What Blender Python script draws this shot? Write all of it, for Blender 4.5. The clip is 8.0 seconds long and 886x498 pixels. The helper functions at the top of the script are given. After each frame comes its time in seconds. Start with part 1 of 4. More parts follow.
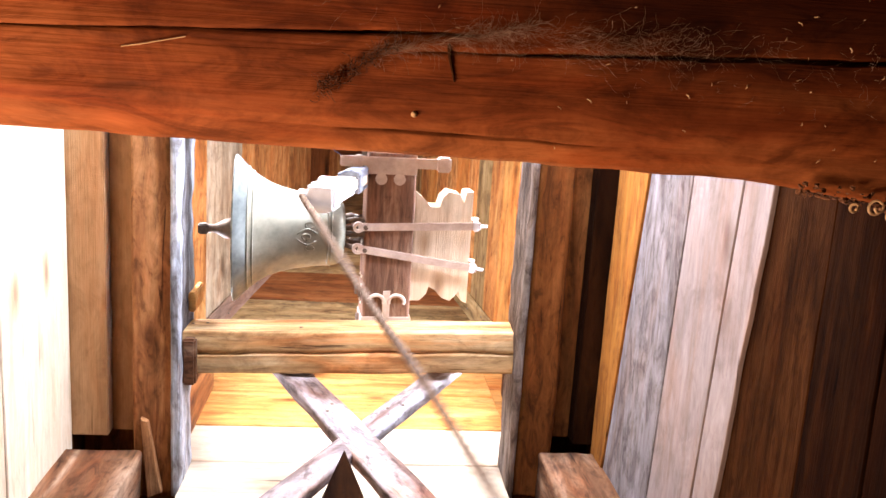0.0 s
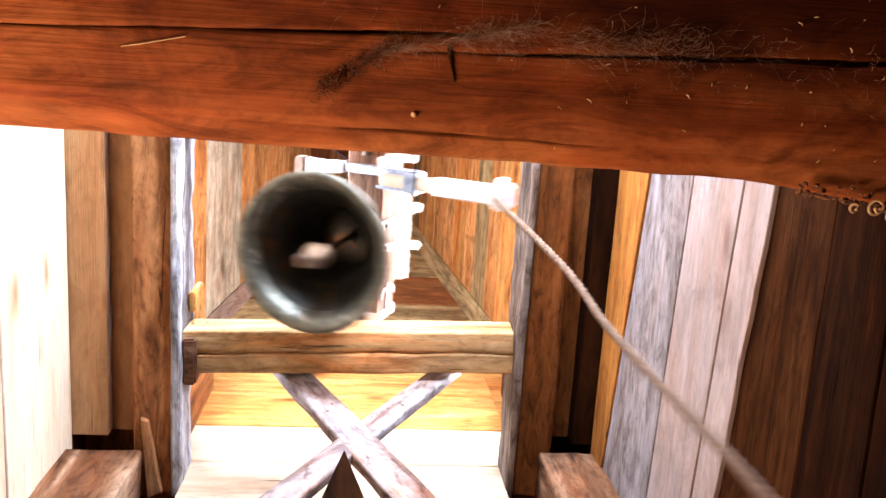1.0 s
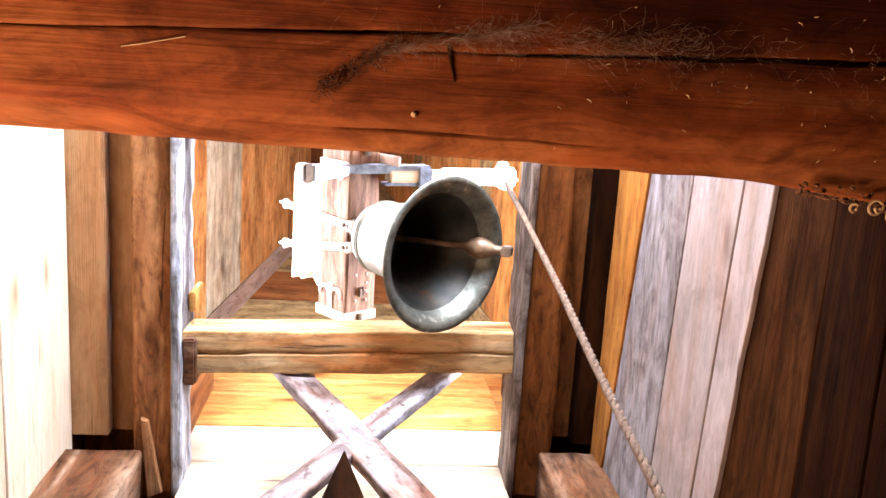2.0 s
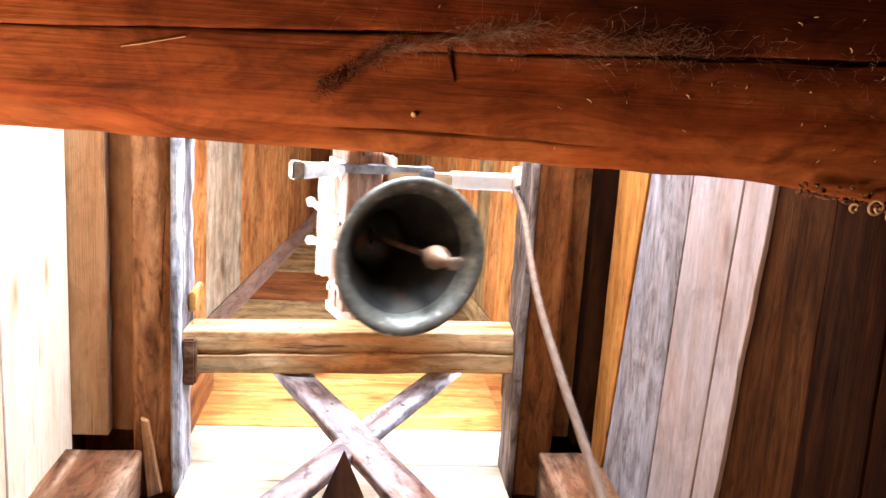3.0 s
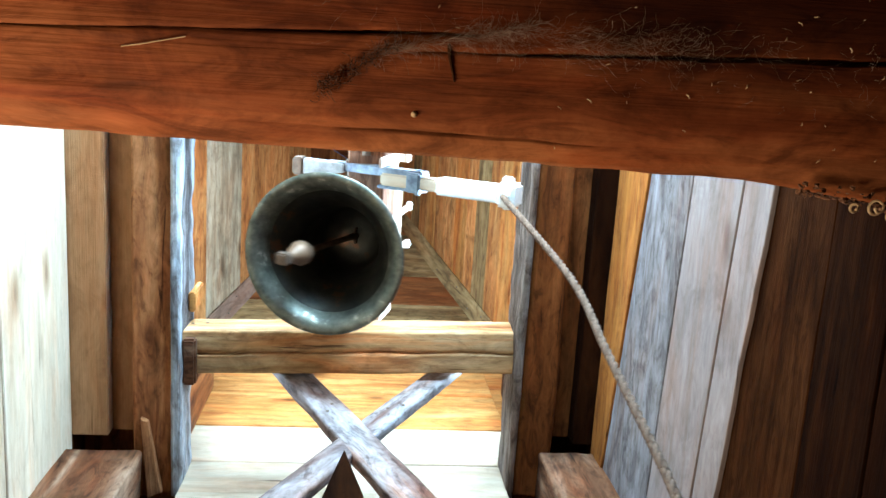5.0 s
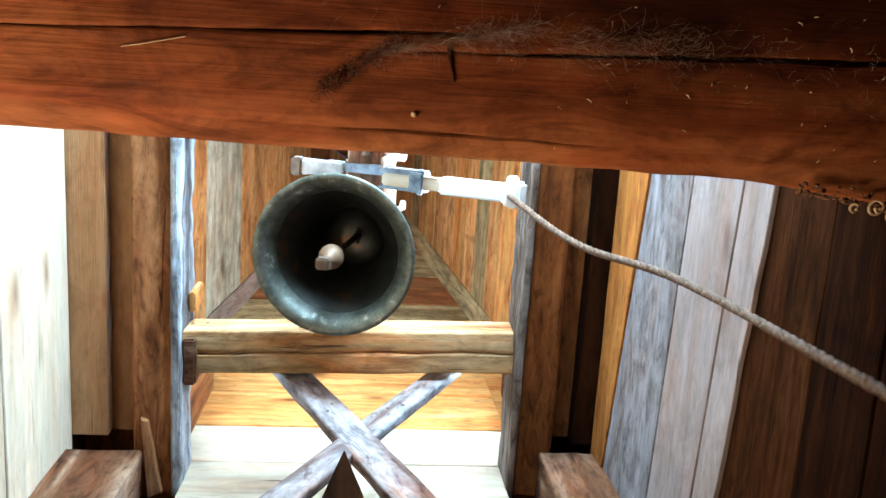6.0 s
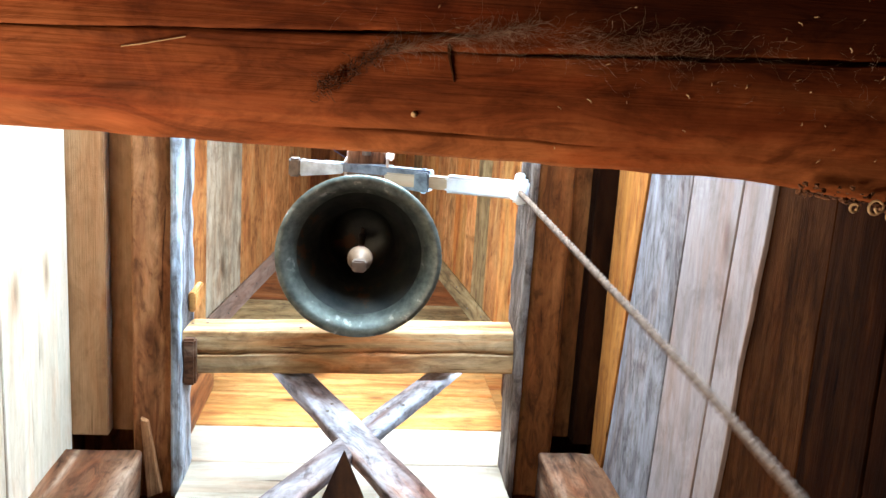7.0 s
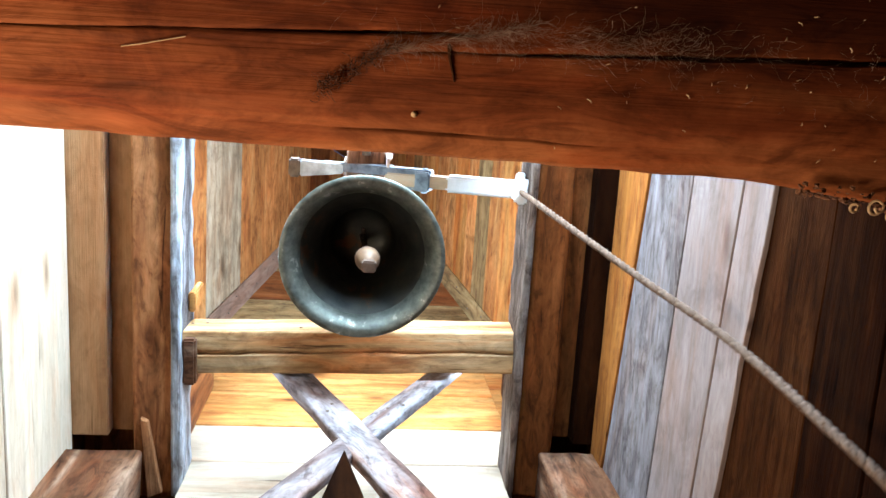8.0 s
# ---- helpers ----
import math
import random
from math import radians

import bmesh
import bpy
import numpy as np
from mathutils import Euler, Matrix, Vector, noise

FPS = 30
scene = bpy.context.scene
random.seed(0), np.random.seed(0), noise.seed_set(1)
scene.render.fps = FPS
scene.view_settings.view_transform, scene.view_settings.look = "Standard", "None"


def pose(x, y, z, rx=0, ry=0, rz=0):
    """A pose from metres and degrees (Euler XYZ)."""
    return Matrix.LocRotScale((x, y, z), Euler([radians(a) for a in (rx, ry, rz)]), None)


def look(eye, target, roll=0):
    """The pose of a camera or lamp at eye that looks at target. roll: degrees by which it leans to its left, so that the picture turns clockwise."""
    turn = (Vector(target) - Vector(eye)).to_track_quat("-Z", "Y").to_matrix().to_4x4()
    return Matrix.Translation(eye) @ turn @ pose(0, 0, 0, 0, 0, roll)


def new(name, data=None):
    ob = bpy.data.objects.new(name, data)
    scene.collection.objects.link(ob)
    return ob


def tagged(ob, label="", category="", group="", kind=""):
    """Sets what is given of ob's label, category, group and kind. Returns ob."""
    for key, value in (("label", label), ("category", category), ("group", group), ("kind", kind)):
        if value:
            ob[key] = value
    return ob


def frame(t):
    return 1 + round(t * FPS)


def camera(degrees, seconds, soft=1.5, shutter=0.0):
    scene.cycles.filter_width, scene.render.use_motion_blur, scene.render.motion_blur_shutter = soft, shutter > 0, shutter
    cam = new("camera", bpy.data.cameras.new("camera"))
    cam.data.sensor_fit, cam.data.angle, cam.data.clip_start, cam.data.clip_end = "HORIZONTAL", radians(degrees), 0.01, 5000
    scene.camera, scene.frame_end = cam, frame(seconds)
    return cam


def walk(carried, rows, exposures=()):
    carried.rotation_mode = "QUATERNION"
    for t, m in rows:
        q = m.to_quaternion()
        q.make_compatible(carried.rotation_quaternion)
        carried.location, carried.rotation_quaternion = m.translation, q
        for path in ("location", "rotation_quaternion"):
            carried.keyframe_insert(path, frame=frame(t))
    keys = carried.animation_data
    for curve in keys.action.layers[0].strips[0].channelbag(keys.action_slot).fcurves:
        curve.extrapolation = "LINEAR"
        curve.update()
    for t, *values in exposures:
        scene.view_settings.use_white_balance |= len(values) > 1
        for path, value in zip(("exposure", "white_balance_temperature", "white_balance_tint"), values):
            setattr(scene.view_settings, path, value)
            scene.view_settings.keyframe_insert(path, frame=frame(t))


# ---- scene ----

# ---- camera: lies still and looks up into the belfry ----
cam = camera(55.19, 8.0, soft=1.5, shutter=0.5)
EYE = pose(0, 0, 1.0, 168.104, 5.181, -3.603)
walk(cam, [(0, EYE), (8, EYE)], exposures=[(0, 0.22, 7900, 38), (3.15, 0.2, 7800, 36), (3.5, -0.2, 6150, 7), (4.7, -0.25, 6050, 5), (5.9, -0.22, 6100, 6), (6.4, -0.05, 6400, 13), (8, -0.05, 6450, 15)])

# ---- world and light ----
world = bpy.data.worlds.new("sky")
scene.world = world
world.use_nodes = True
wn = world.node_tree
sky = wn.nodes.new("ShaderNodeTexSky")
sky.sky_type, sky.sun_disc = "NISHITA", False
sky.sun_elevation, sky.sun_rotation = radians(42), radians(150)
wn.links.new(sky.outputs[0], wn.nodes["Background"].inputs[0])
wn.nodes["Background"].inputs[1].default_value = 0.12


def window_light(name, eye, target, width, height, watts, colour):
    """Daylight that falls in through an opening."""
    data = bpy.data.lights.new(name, "AREA")
    data.shape, data.size, data.size_y, data.energy, data.color = "RECTANGLE", width, height, watts, colour
    ob = new(name, data)
    ob.matrix_basis = look(eye, target)
    return ob


DAY = (0.53, 0.775, 1.0)
window_light("hatch_daylight", (0.45, -1.34, 4.05), (-0.5, 1.7, 4.2), 1.2, 0.84, 470, DAY)
window_light("east_daylight", (1.04, 0.85, 4.9), (-1.0, 0.85, 4.5), 1.6, 0.52, 165, DAY)
window_light("west_daylight", (-1.04, 0.85, 4.9), (1.0, 0.85, 4.5), 1.6, 0.52, 150, DAY)
window_light("south_daylight", (0.0, -0.05, 5.1), (0.0, 1.7, 4.7), 1.6, 0.75, 100, DAY)
# warm lamp added in an unseen doorway to light the great beam from below
window_light("door_daylight", (-1.42, 0.92, 1.45), (0.0, 0.1, 2.15), 0.8, 0.9, 66, (1.0, 0.84, 0.64))


# ---- materials ----
def nodes_of(name):
    m = bpy.data.materials.new(name)
    m.use_nodes = True
    t = m.node_tree
    return m, t, t.nodes["Principled BSDF"]


def add(t, kind, **values):
    n = t.nodes.new(kind)
    for key, v in values.items():
        n.inputs[key.replace("_", " ")].default_value = v
    return n


def ramp(t, fac, stops):
    n = t.nodes.new("ShaderNodeValToRGB")
    e = n.color_ramp.elements
    while len(e) < len(stops):
        e.new(0.5)
    for k, (p, c) in zip(e, stops):
        k.position, k.color = p, (*c, 1)
    t.links.new(fac, n.inputs[0])
    return n.outputs[0]


def mixed(t, kind, fac, a, b):
    n = t.nodes.new("ShaderNodeMix")
    n.data_type, n.blend_type = "RGBA", kind
    for sock, v in ((n.inputs[0], fac), (n.inputs[6], a), (n.inputs[7], b)):
        if isinstance(v, (int, float)):
            sock.default_value = v
        elif isinstance(v, tuple):
            sock.default_value = (*v, 1)
        else:
            t.links.new(v, sock)
    return n.outputs[2]


def wood(name, dark, mid, light, rough=0.7, stain=0.35, vary=0.3, grain=1.0, bump=0.35, rings_by=0.4, gloss=0.12, fibre_by=0.16, mottle=0.45, warm=0.3):
    """Sawn timber with its grain along the object's x axis: fine fibres, wide figure, knots, stains."""
    m, t, b = nodes_of(name)
    co = t.nodes.new("ShaderNodeTexCoord")
    info = t.nodes.new("ShaderNodeObjectInfo")
    off = t.nodes.new("ShaderNodeVectorMath")
    off.operation = "MULTIPLY_ADD"
    t.links.new(info.outputs["Random"], off.inputs[0])
    off.inputs[1].default_value = (37.0, 11.0, 23.0)
    t.links.new(co.outputs["Object"], off.inputs[2])

    def stretched(sx, sy):
        mp = t.nodes.new("ShaderNodeMapping")
        mp.inputs["Scale"].default_value = (sx, sy, sy)
        t.links.new(off.outputs[0], mp.inputs[0])
        return mp.outputs[0]

    def noisy(vec, scale, detail, distort=0.0, rough_=0.6):
        n = add(t, "ShaderNodeTexNoise", Scale=scale, Detail=detail, Distortion=distort, Roughness=rough_)
        t.links.new(vec, n.inputs["Vector"])
        return n.outputs["Fac"]

    figure = noisy(stretched(0.6 * grain, 4.5 * grain), 2.0, 3, 1.2, 0.5)
    fibre = noisy(stretched(1.6, 110), 1.5, 4, 0.4, 0.65)
    rings = t.nodes.new("ShaderNodeTexWave")
    rings.wave_type, rings.rings_direction = "RINGS", "X"
    for key, v in (("Scale", 9.0 * grain), ("Distortion", 11.0), ("Detail", 3.0), ("Detail Scale", 0.7), ("Detail Roughness", 0.6)):
        rings.inputs[key].default_value = v
    t.links.new(stretched(0.22, 1.0), rings.inputs["Vector"])
    patch = noisy(stretched(1.0, 1.6), 4.3, 6, 0.8, 0.7)
    split = noisy(stretched(1.1, 26), 1.4, 3, 0.8, 0.5)
    knot = t.nodes.new("ShaderNodeTexVoronoi")
    knot.inputs["Scale"].default_value = 1.0
    t.links.new(stretched(1.7, 4.2), knot.inputs["Vector"])
    base = ramp(t, figure, [(0.24, dark), (0.5, mid), (0.78, light)])
    base = mixed(t, "MULTIPLY", fibre_by, base, ramp(t, fibre, [(0.3, (0.45, 0.4, 0.36)), (0.6, (1, 1, 1))]))
    base = mixed(t, "MULTIPLY", rings_by, base, ramp(t, rings.outputs["Fac"], [(0.05, (0.55, 0.45, 0.38)), (0.3, (0.95, 0.93, 0.9)), (0.9, (1, 1, 1))]))
    base = mixed(t, "MULTIPLY", stain, base, ramp(t, patch, [(0.36, (0.3, 0.25, 0.22)), (0.5, (0.85, 0.83, 0.8)), (0.62, (1, 1, 1))]))
    blotch = noisy(stretched(2.6, 8.5), 2.0, 6, 1.8, 0.66)
    base = mixed(t, "MULTIPLY", mottle, base, ramp(t, blotch, [(0.36, (0.32, 0.26, 0.22)), (0.47, (0.8, 0.76, 0.72)), (0.58, (1, 1, 1)), (0.68, (1.25, 1.22, 1.2))]))
    hue = noisy(stretched(0.9, 5), 1.7, 4, 0.6, 0.6)
    base = mixed(t, "MULTIPLY", warm, base, ramp(t, hue, [(0.35, (1.15, 0.72, 0.5)), (0.5, (1, 1, 1)), (0.66, (0.9, 0.98, 1.05))]))
    base = mixed(t, "MULTIPLY", 0.85, base, ramp(t, knot.outputs["Distance"], [(0.04, (0.22, 0.13, 0.09)), (0.09, (0.6, 0.5, 0.42)), (0.2, (1, 1, 1))]))
    base = mixed(t, "MULTIPLY", 0.85, base, ramp(t, split, [(0.255, (0.16, 0.12, 0.1)), (0.3, (1, 1, 1))]))
    tone = ramp(t, info.outputs["Random"], [(0.0, (1 - vary, 1 - vary, 1 - vary)), (1.0, (1, 1, 1))])
    base = mixed(t, "MULTIPLY", 1.0, base, tone)
    t.links.new(base, b.inputs["Base Color"])
    b.inputs["Roughness"].default_value = rough
    b.inputs["Specular IOR Level"].default_value = gloss
    bp = add(t, "ShaderNodeBump", Strength=bump, Distance=0.01)
    hsum = t.nodes.new("ShaderNodeMath")
    hsum.operation = "MULTIPLY_ADD"
    hsum.inputs[1].default_value = 0.3
    t.links.new(figure, hsum.inputs[0])
    t.links.new(fibre, hsum.inputs[2])
    t.links.new(hsum.outputs[0], bp.inputs["Height"])
    t.links.new(bp.outputs[0], b.inputs["Normal"])
    return m


def sooted_and_shaded(m):
    """Old dust and soot round the wide crack plus painted eastward shade, edge ragged."""
    t = m.node_tree
    b = t.nodes["Principled BSDF"]
    base = b.inputs["Base Color"].links[0].from_socket
    co = t.nodes.new("ShaderNodeTexCoord")
    n = add(t, "ShaderNodeTexNoise", Scale=5.0, Detail=7, Roughness=0.7)
    t.links.new(co.outputs["Object"], n.inputs["Vector"])
    mp = t.nodes.new("ShaderNodeMapping")
    mp.inputs["Scale"].default_value = (1.1, 4.5, 0)
    mp.inputs["Location"].default_value = (-0.66, 0.72, 0)
    t.links.new(co.outputs["Object"], mp.inputs[0])
    ln = t.nodes.new("ShaderNodeVectorMath")
    ln.operation = "LENGTH"
    t.links.new(mp.outputs[0], ln.inputs[0])
    sm = t.nodes.new("ShaderNodeMath")
    sm.operation = "MULTIPLY_ADD"
    sm.inputs[1].default_value = 1.1
    t.links.new(n.outputs["Fac"], sm.inputs[0])
    t.links.new(ln.outputs["Value"], sm.inputs[2])
    wide = t.nodes.new("ShaderNodeMath")
    wide.operation = "MULTIPLY"
    wide.inputs[1].default_value = 0.56
    t.links.new(sm.outputs[0], wide.inputs[0])
    # the wide darkening stands in for light falling off along the beam
    fac = ramp(t, wide.outputs[0], [(0.5, (0.16, 0.12, 0.1)), (0.72, (0.5, 0.42, 0.38)), (0.98, (1, 1, 1))])
    sep = t.nodes.new("ShaderNodeSeparateXYZ")
    t.links.new(co.outputs["Object"], sep.inputs[0])
    edge = t.nodes.new("ShaderNodeMath")
    edge.operation = "MULTIPLY_ADD"
    edge.inputs[1].default_value = 0.12
    t.links.new(n.outputs["Fac"], edge.inputs[0])
    t.links.new(sep.outputs["Y"], edge.inputs[2])
    pale = ramp(t, edge.outputs[0], [(0.115, (1, 1, 1)), (0.15, (1.15, 1.35, 1.55))])
    base = mixed(t, "MULTIPLY", 1.0, base, pale)
    t.links.new(mixed(t, "MULTIPLY", 1.0, base, fac), b.inputs["Base Color"])
    return m


def metal(name, a, b_, metallic, rough, scale=9.0, bump=0.1, worn=None):
    m, t, b = nodes_of(name)
    co = t.nodes.new("ShaderNodeTexCoord")
    n = add(t, "ShaderNodeTexNoise", Scale=scale, Detail=6, Roughness=0.65)
    t.links.new(co.outputs["Object"], n.inputs["Vector"])
    t.links.new(ramp(t, n.outputs["Fac"], [(0.35, a), (0.61, b_), (0.64, worn)] if worn else [(0.35, a), (0.65, b_)]), b.inputs["Base Color"])
    t.links.new(ramp(t, n.outputs["Fac"], [(0.3, (rough + 0.15,) * 3), (0.7, (rough - 0.1,) * 3)]), b.inputs["Roughness"])
    b.inputs["Metallic"].default_value = metallic
    bp = add(t, "ShaderNodeBump", Strength=bump, Distance=0.005)
    t.links.new(n.outputs["Fac"], bp.inputs["Height"])
    t.links.new(bp.outputs[0], b.inputs["Normal"])
    return m


RED = sooted_and_shaded(wood("old_red_pine", (0.21, 0.048, 0.014), (0.43, 0.112, 0.03), (0.57, 0.2, 0.066), stain=0.6, bump=0.32, rings_by=0.38, fibre_by=0.1, mottle=0.65, grain=0.8, warm=0.5))
BROWN = wood("brown_pine", (0.12, 0.038, 0.012), (0.26, 0.09, 0.028), (0.38, 0.16, 0.055))
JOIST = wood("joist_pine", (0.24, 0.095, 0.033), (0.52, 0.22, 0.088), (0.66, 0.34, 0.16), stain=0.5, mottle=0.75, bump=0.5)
# darker copy of joist_pine, with the shade of the east side in its colour
JOIST_SHADED = wood("shaded_joist_pine", (0.075, 0.021, 0.005), (0.175, 0.053, 0.013), (0.28, 0.098, 0.028), stain=0.6, mottle=0.75, bump=0.5, gloss=0.06)
LEDGE = wood("ledge_pine", (0.3, 0.135, 0.054), (0.48, 0.24, 0.105), (0.56, 0.31, 0.15), stain=0.3, mottle=0.25, rings_by=0.2)
# dark pine, lowered further to paint shade on the east wall and ledge
DARK_SHADED = wood("dark_shaded_pine", (0.007, 0.002, 0.0006), (0.018, 0.0055, 0.0016), (0.035, 0.0115, 0.0037), rough=0.92, gloss=0.02, mottle=0.65, vary=0.4)
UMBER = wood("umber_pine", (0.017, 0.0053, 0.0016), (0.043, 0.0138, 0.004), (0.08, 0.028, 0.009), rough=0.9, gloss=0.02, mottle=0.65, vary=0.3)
DARK = wood("dark_pine", (0.03, 0.011, 0.004), (0.075, 0.026, 0.009), (0.12, 0.045, 0.018), rough=0.88, gloss=0.04)
HONEY = wood("honey_pine", (0.46, 0.16, 0.038), (0.62, 0.27, 0.075), (0.74, 0.4, 0.14), stain=0.4, rings_by=0.4, warm=0.6)
ORANGE = wood("orange_pine", (0.34, 0.11, 0.022), (0.47, 0.175, 0.037), (0.57, 0.245, 0.062), stain=0.45, rings_by=0.25, mottle=0.55)
HIP = wood("faded_brown_rafter", (0.2, 0.12, 0.085), (0.34, 0.22, 0.16), (0.43, 0.31, 0.24), stain=0.4, rings_by=0.2)
PALE = wood("pale_pine", (0.53, 0.4, 0.27), (0.67, 0.53, 0.38), (0.76, 0.63, 0.47), stain=0.15, rings_by=0.12, mottle=0.18, fibre_by=0.08)
PINK = wood("faded_pink_pine", (0.26, 0.19, 0.16), (0.33, 0.265, 0.24), (0.38, 0.315, 0.29), stain=0.35, rings_by=0.12, vary=0.12, mottle=0.3, fibre_by=0.08, bump=0.15)
GREY = wood("weathered_grey_pine", (0.16, 0.135, 0.13), (0.26, 0.235, 0.235), (0.34, 0.315, 0.32), stain=0.65, rings_by=0.12, mottle=0.75, fibre_by=0.1, bump=0.2)
LICHEN = wood("lichen_grey_board", (0.26, 0.19, 0.12), (0.46, 0.37, 0.25), (0.58, 0.49, 0.36), stain=0.5)
# the palest tone takes on the blue of the daylight
BRACE = wood("mottled_brace_pine", (0.16, 0.075, 0.05), (0.36, 0.3, 0.29), (0.54, 0.53, 0.57), stain=0.75, rings_by=0.25, mottle=0.85, warm=0.8)
POST = wood("red_brown_post", (0.1, 0.036, 0.014), (0.21, 0.09, 0.042), (0.42, 0.27, 0.18), stain=0.8, rings_by=0.3, mottle=0.85, warm=0.5)
# weathered wood with blue-white skylight put into its colour
WANEY = wood("waney_log", (0.1, 0.085, 0.085), (0.5, 0.56, 0.63), (0.74, 0.8, 0.86), stain=0.7, bump=1.0, rings_by=0.2, fibre_by=0.5, mottle=0.8)
BARK = wood("barky_log", (0.05, 0.03, 0.02), (0.2, 0.15, 0.12), (0.36, 0.32, 0.29), stain=0.9, bump=1.0, rings_by=0.3, fibre_by=0.5, mottle=0.9)
BEAM = wood("bearing_pine", (0.42, 0.17, 0.06), (0.68, 0.4, 0.18), (0.8, 0.6, 0.36), stain=0.5, rings_by=0.5, mottle=0.55, warm=0.9)
OLIVE = wood("old_roof_board", (0.17, 0.1, 0.04), (0.36, 0.23, 0.1), (0.5, 0.35, 0.17), stain=0.6, mottle=0.7)
ROOFRED = wood("warm_roof_board", (0.44, 0.155, 0.042), (0.66, 0.28, 0.09), (0.76, 0.42, 0.16), stain=0.5, rings_by=0.25, mottle=0.65)
YOKE = wood("worn_yoke", (0.11, 0.055, 0.035), (0.24, 0.125, 0.08), (0.38, 0.23, 0.15), grain=2.0, mottle=0.7)
BRONZE_OUT = metal("bronze", (0.16, 0.155, 0.115), (0.26, 0.245, 0.185), 0.75, 0.5)
# patina of the bell's inside, darkened to paint the shade in its hollow
BRONZE_IN = metal("bronze_patina_shaded", (0.014, 0.017, 0.016), (0.05, 0.047, 0.036), 0.7, 0.45, 7.0, worn=(0.1, 0.05, 0.025))
BRONZE_LIP = metal("bronze_lip", (0.085, 0.092, 0.074), (0.2, 0.208, 0.168), 0.8, 0.44, 16.0, worn=(0.42, 0.41, 0.34))
BRONZE_BAND = metal("dark_bronze", (0.07, 0.085, 0.08), (0.14, 0.16, 0.145), 0.7, 0.45, 12.0)
IRON = metal("grey_iron", (0.09, 0.1, 0.12), (0.23, 0.25, 0.28), 0.7, 0.42, 20.0)
STEEL = metal("bright_lit_iron", (0.4, 0.41, 0.43), (0.68, 0.7, 0.72), 0.5, 0.4, 22.0)
STRAP = metal("pale_painted_iron", (0.45, 0.33, 0.26), (0.62, 0.49, 0.4), 0.1, 0.5, 14.0)
WHITE = metal("white_paint_and_glare", (0.66, 0.66, 0.64), (0.82, 0.82, 0.8), 0.0, 0.45, 14.0)
RUST = metal("rusty_iron", (0.1, 0.065, 0.045), (0.22, 0.15, 0.105), 0.5, 0.6, 18.0)
CLAP = metal("worn_iron", (0.11, 0.06, 0.033), (0.25, 0.145, 0.08), 0.25, 0.5, 18.0)
HEMP = metal("hemp", (0.07, 0.037, 0.019), (0.165, 0.098, 0.058), 0.0, 0.9, 60.0, 0.5)
WEB = metal("cobweb", (0.2, 0.105, 0.06), (0.42, 0.27, 0.18), 0.0, 0.9, 40.0)
NEST = metal("brown_lint", (0.06, 0.022, 0.01), (0.16, 0.065, 0.03), 0.0, 0.95, 60.0)
CRUMB = metal("rotten_wood", (0.08, 0.028, 0.01), (0.22, 0.085, 0.03), 0.0, 0.9, 60.0)
STRAW = metal("straw", (0.42, 0.24, 0.1), (0.62, 0.4, 0.2), 0.0, 0.8, 40.0)
EARTH = metal("floor_boards", (0.3, 0.2, 0.12), (0.42, 0.3, 0.2), 0.0, 0.85, 3.0)


# ---- builders ----
def part(name, bm, material, parent=None, label="", m=None, smooth=False):
    me = bpy.data.meshes.new(name)
    bmesh.ops.recalc_face_normals(bm, faces=bm.faces)
    bm.to_mesh(me)
    bm.free()
    me.materials.append(material)
    if smooth:
        for p in me.polygons:
            p.use_smooth = True
    ob = new(name, me)
    if parent:
        ob.parent = parent
    if m is not None:
        ob.matrix_basis = m
    return tagged(ob, label)


def thing(name, label, category, m=None, group="", kind=""):
    ob = new(name)
    if m is not None:
        ob.matrix_basis = m
    return tagged(ob, label, category, group, kind)


def frame_of(origin, along, up):
    """A pose whose x axis runs along, with z nearest to up."""
    x = Vector(along).normalized()
    y = Vector(up).cross(x).normalized()
    z = x.cross(y)
    return Matrix(((x.x, y.x, z.x, origin[0]), (x.y, y.y, z.y, origin[1]), (x.z, y.z, z.z, origin[2]), (0, 0, 0, 1)))


def prism(quad, thick, out, bevel=0.004):
    """A board from a quad (its first side runs with the grain), thick to the side of out. Returns a bmesh in its own frame, and the frame."""
    q = [Vector(p) for p in quad]
    n = (q[1] - q[0]).cross(q[3] - q[0]).normalized()
    if n.dot(Vector(out)) < 0:
        n = -n
    m = frame_of(q[0], q[1] - q[0], n)
    inv = m.inverted()
    bm = bmesh.new()
    a = [bm.verts.new(inv @ p) for p in q]
    b = [bm.verts.new(inv @ (p + n * thick)) for p in q]
    bm.faces.new(a)
    bm.faces.new(b)
    for i in range(4):
        bm.faces.new((a[i], a[(i + 1) % 4], b[(i + 1) % 4], b[i]))
    bmesh.ops.recalc_face_normals(bm, faces=bm.faces)
    if bevel:
        bmesh.ops.bevel(bm, geom=bm.edges[:], offset=bevel, segments=1, affect="EDGES")
    return bm, m


def board(name, quad, thick, out, material, parent=None, label="", bevel=0.004):
    bm, m = prism(quad, thick, out, bevel)
    return part(name, bm, material, parent, label, m)


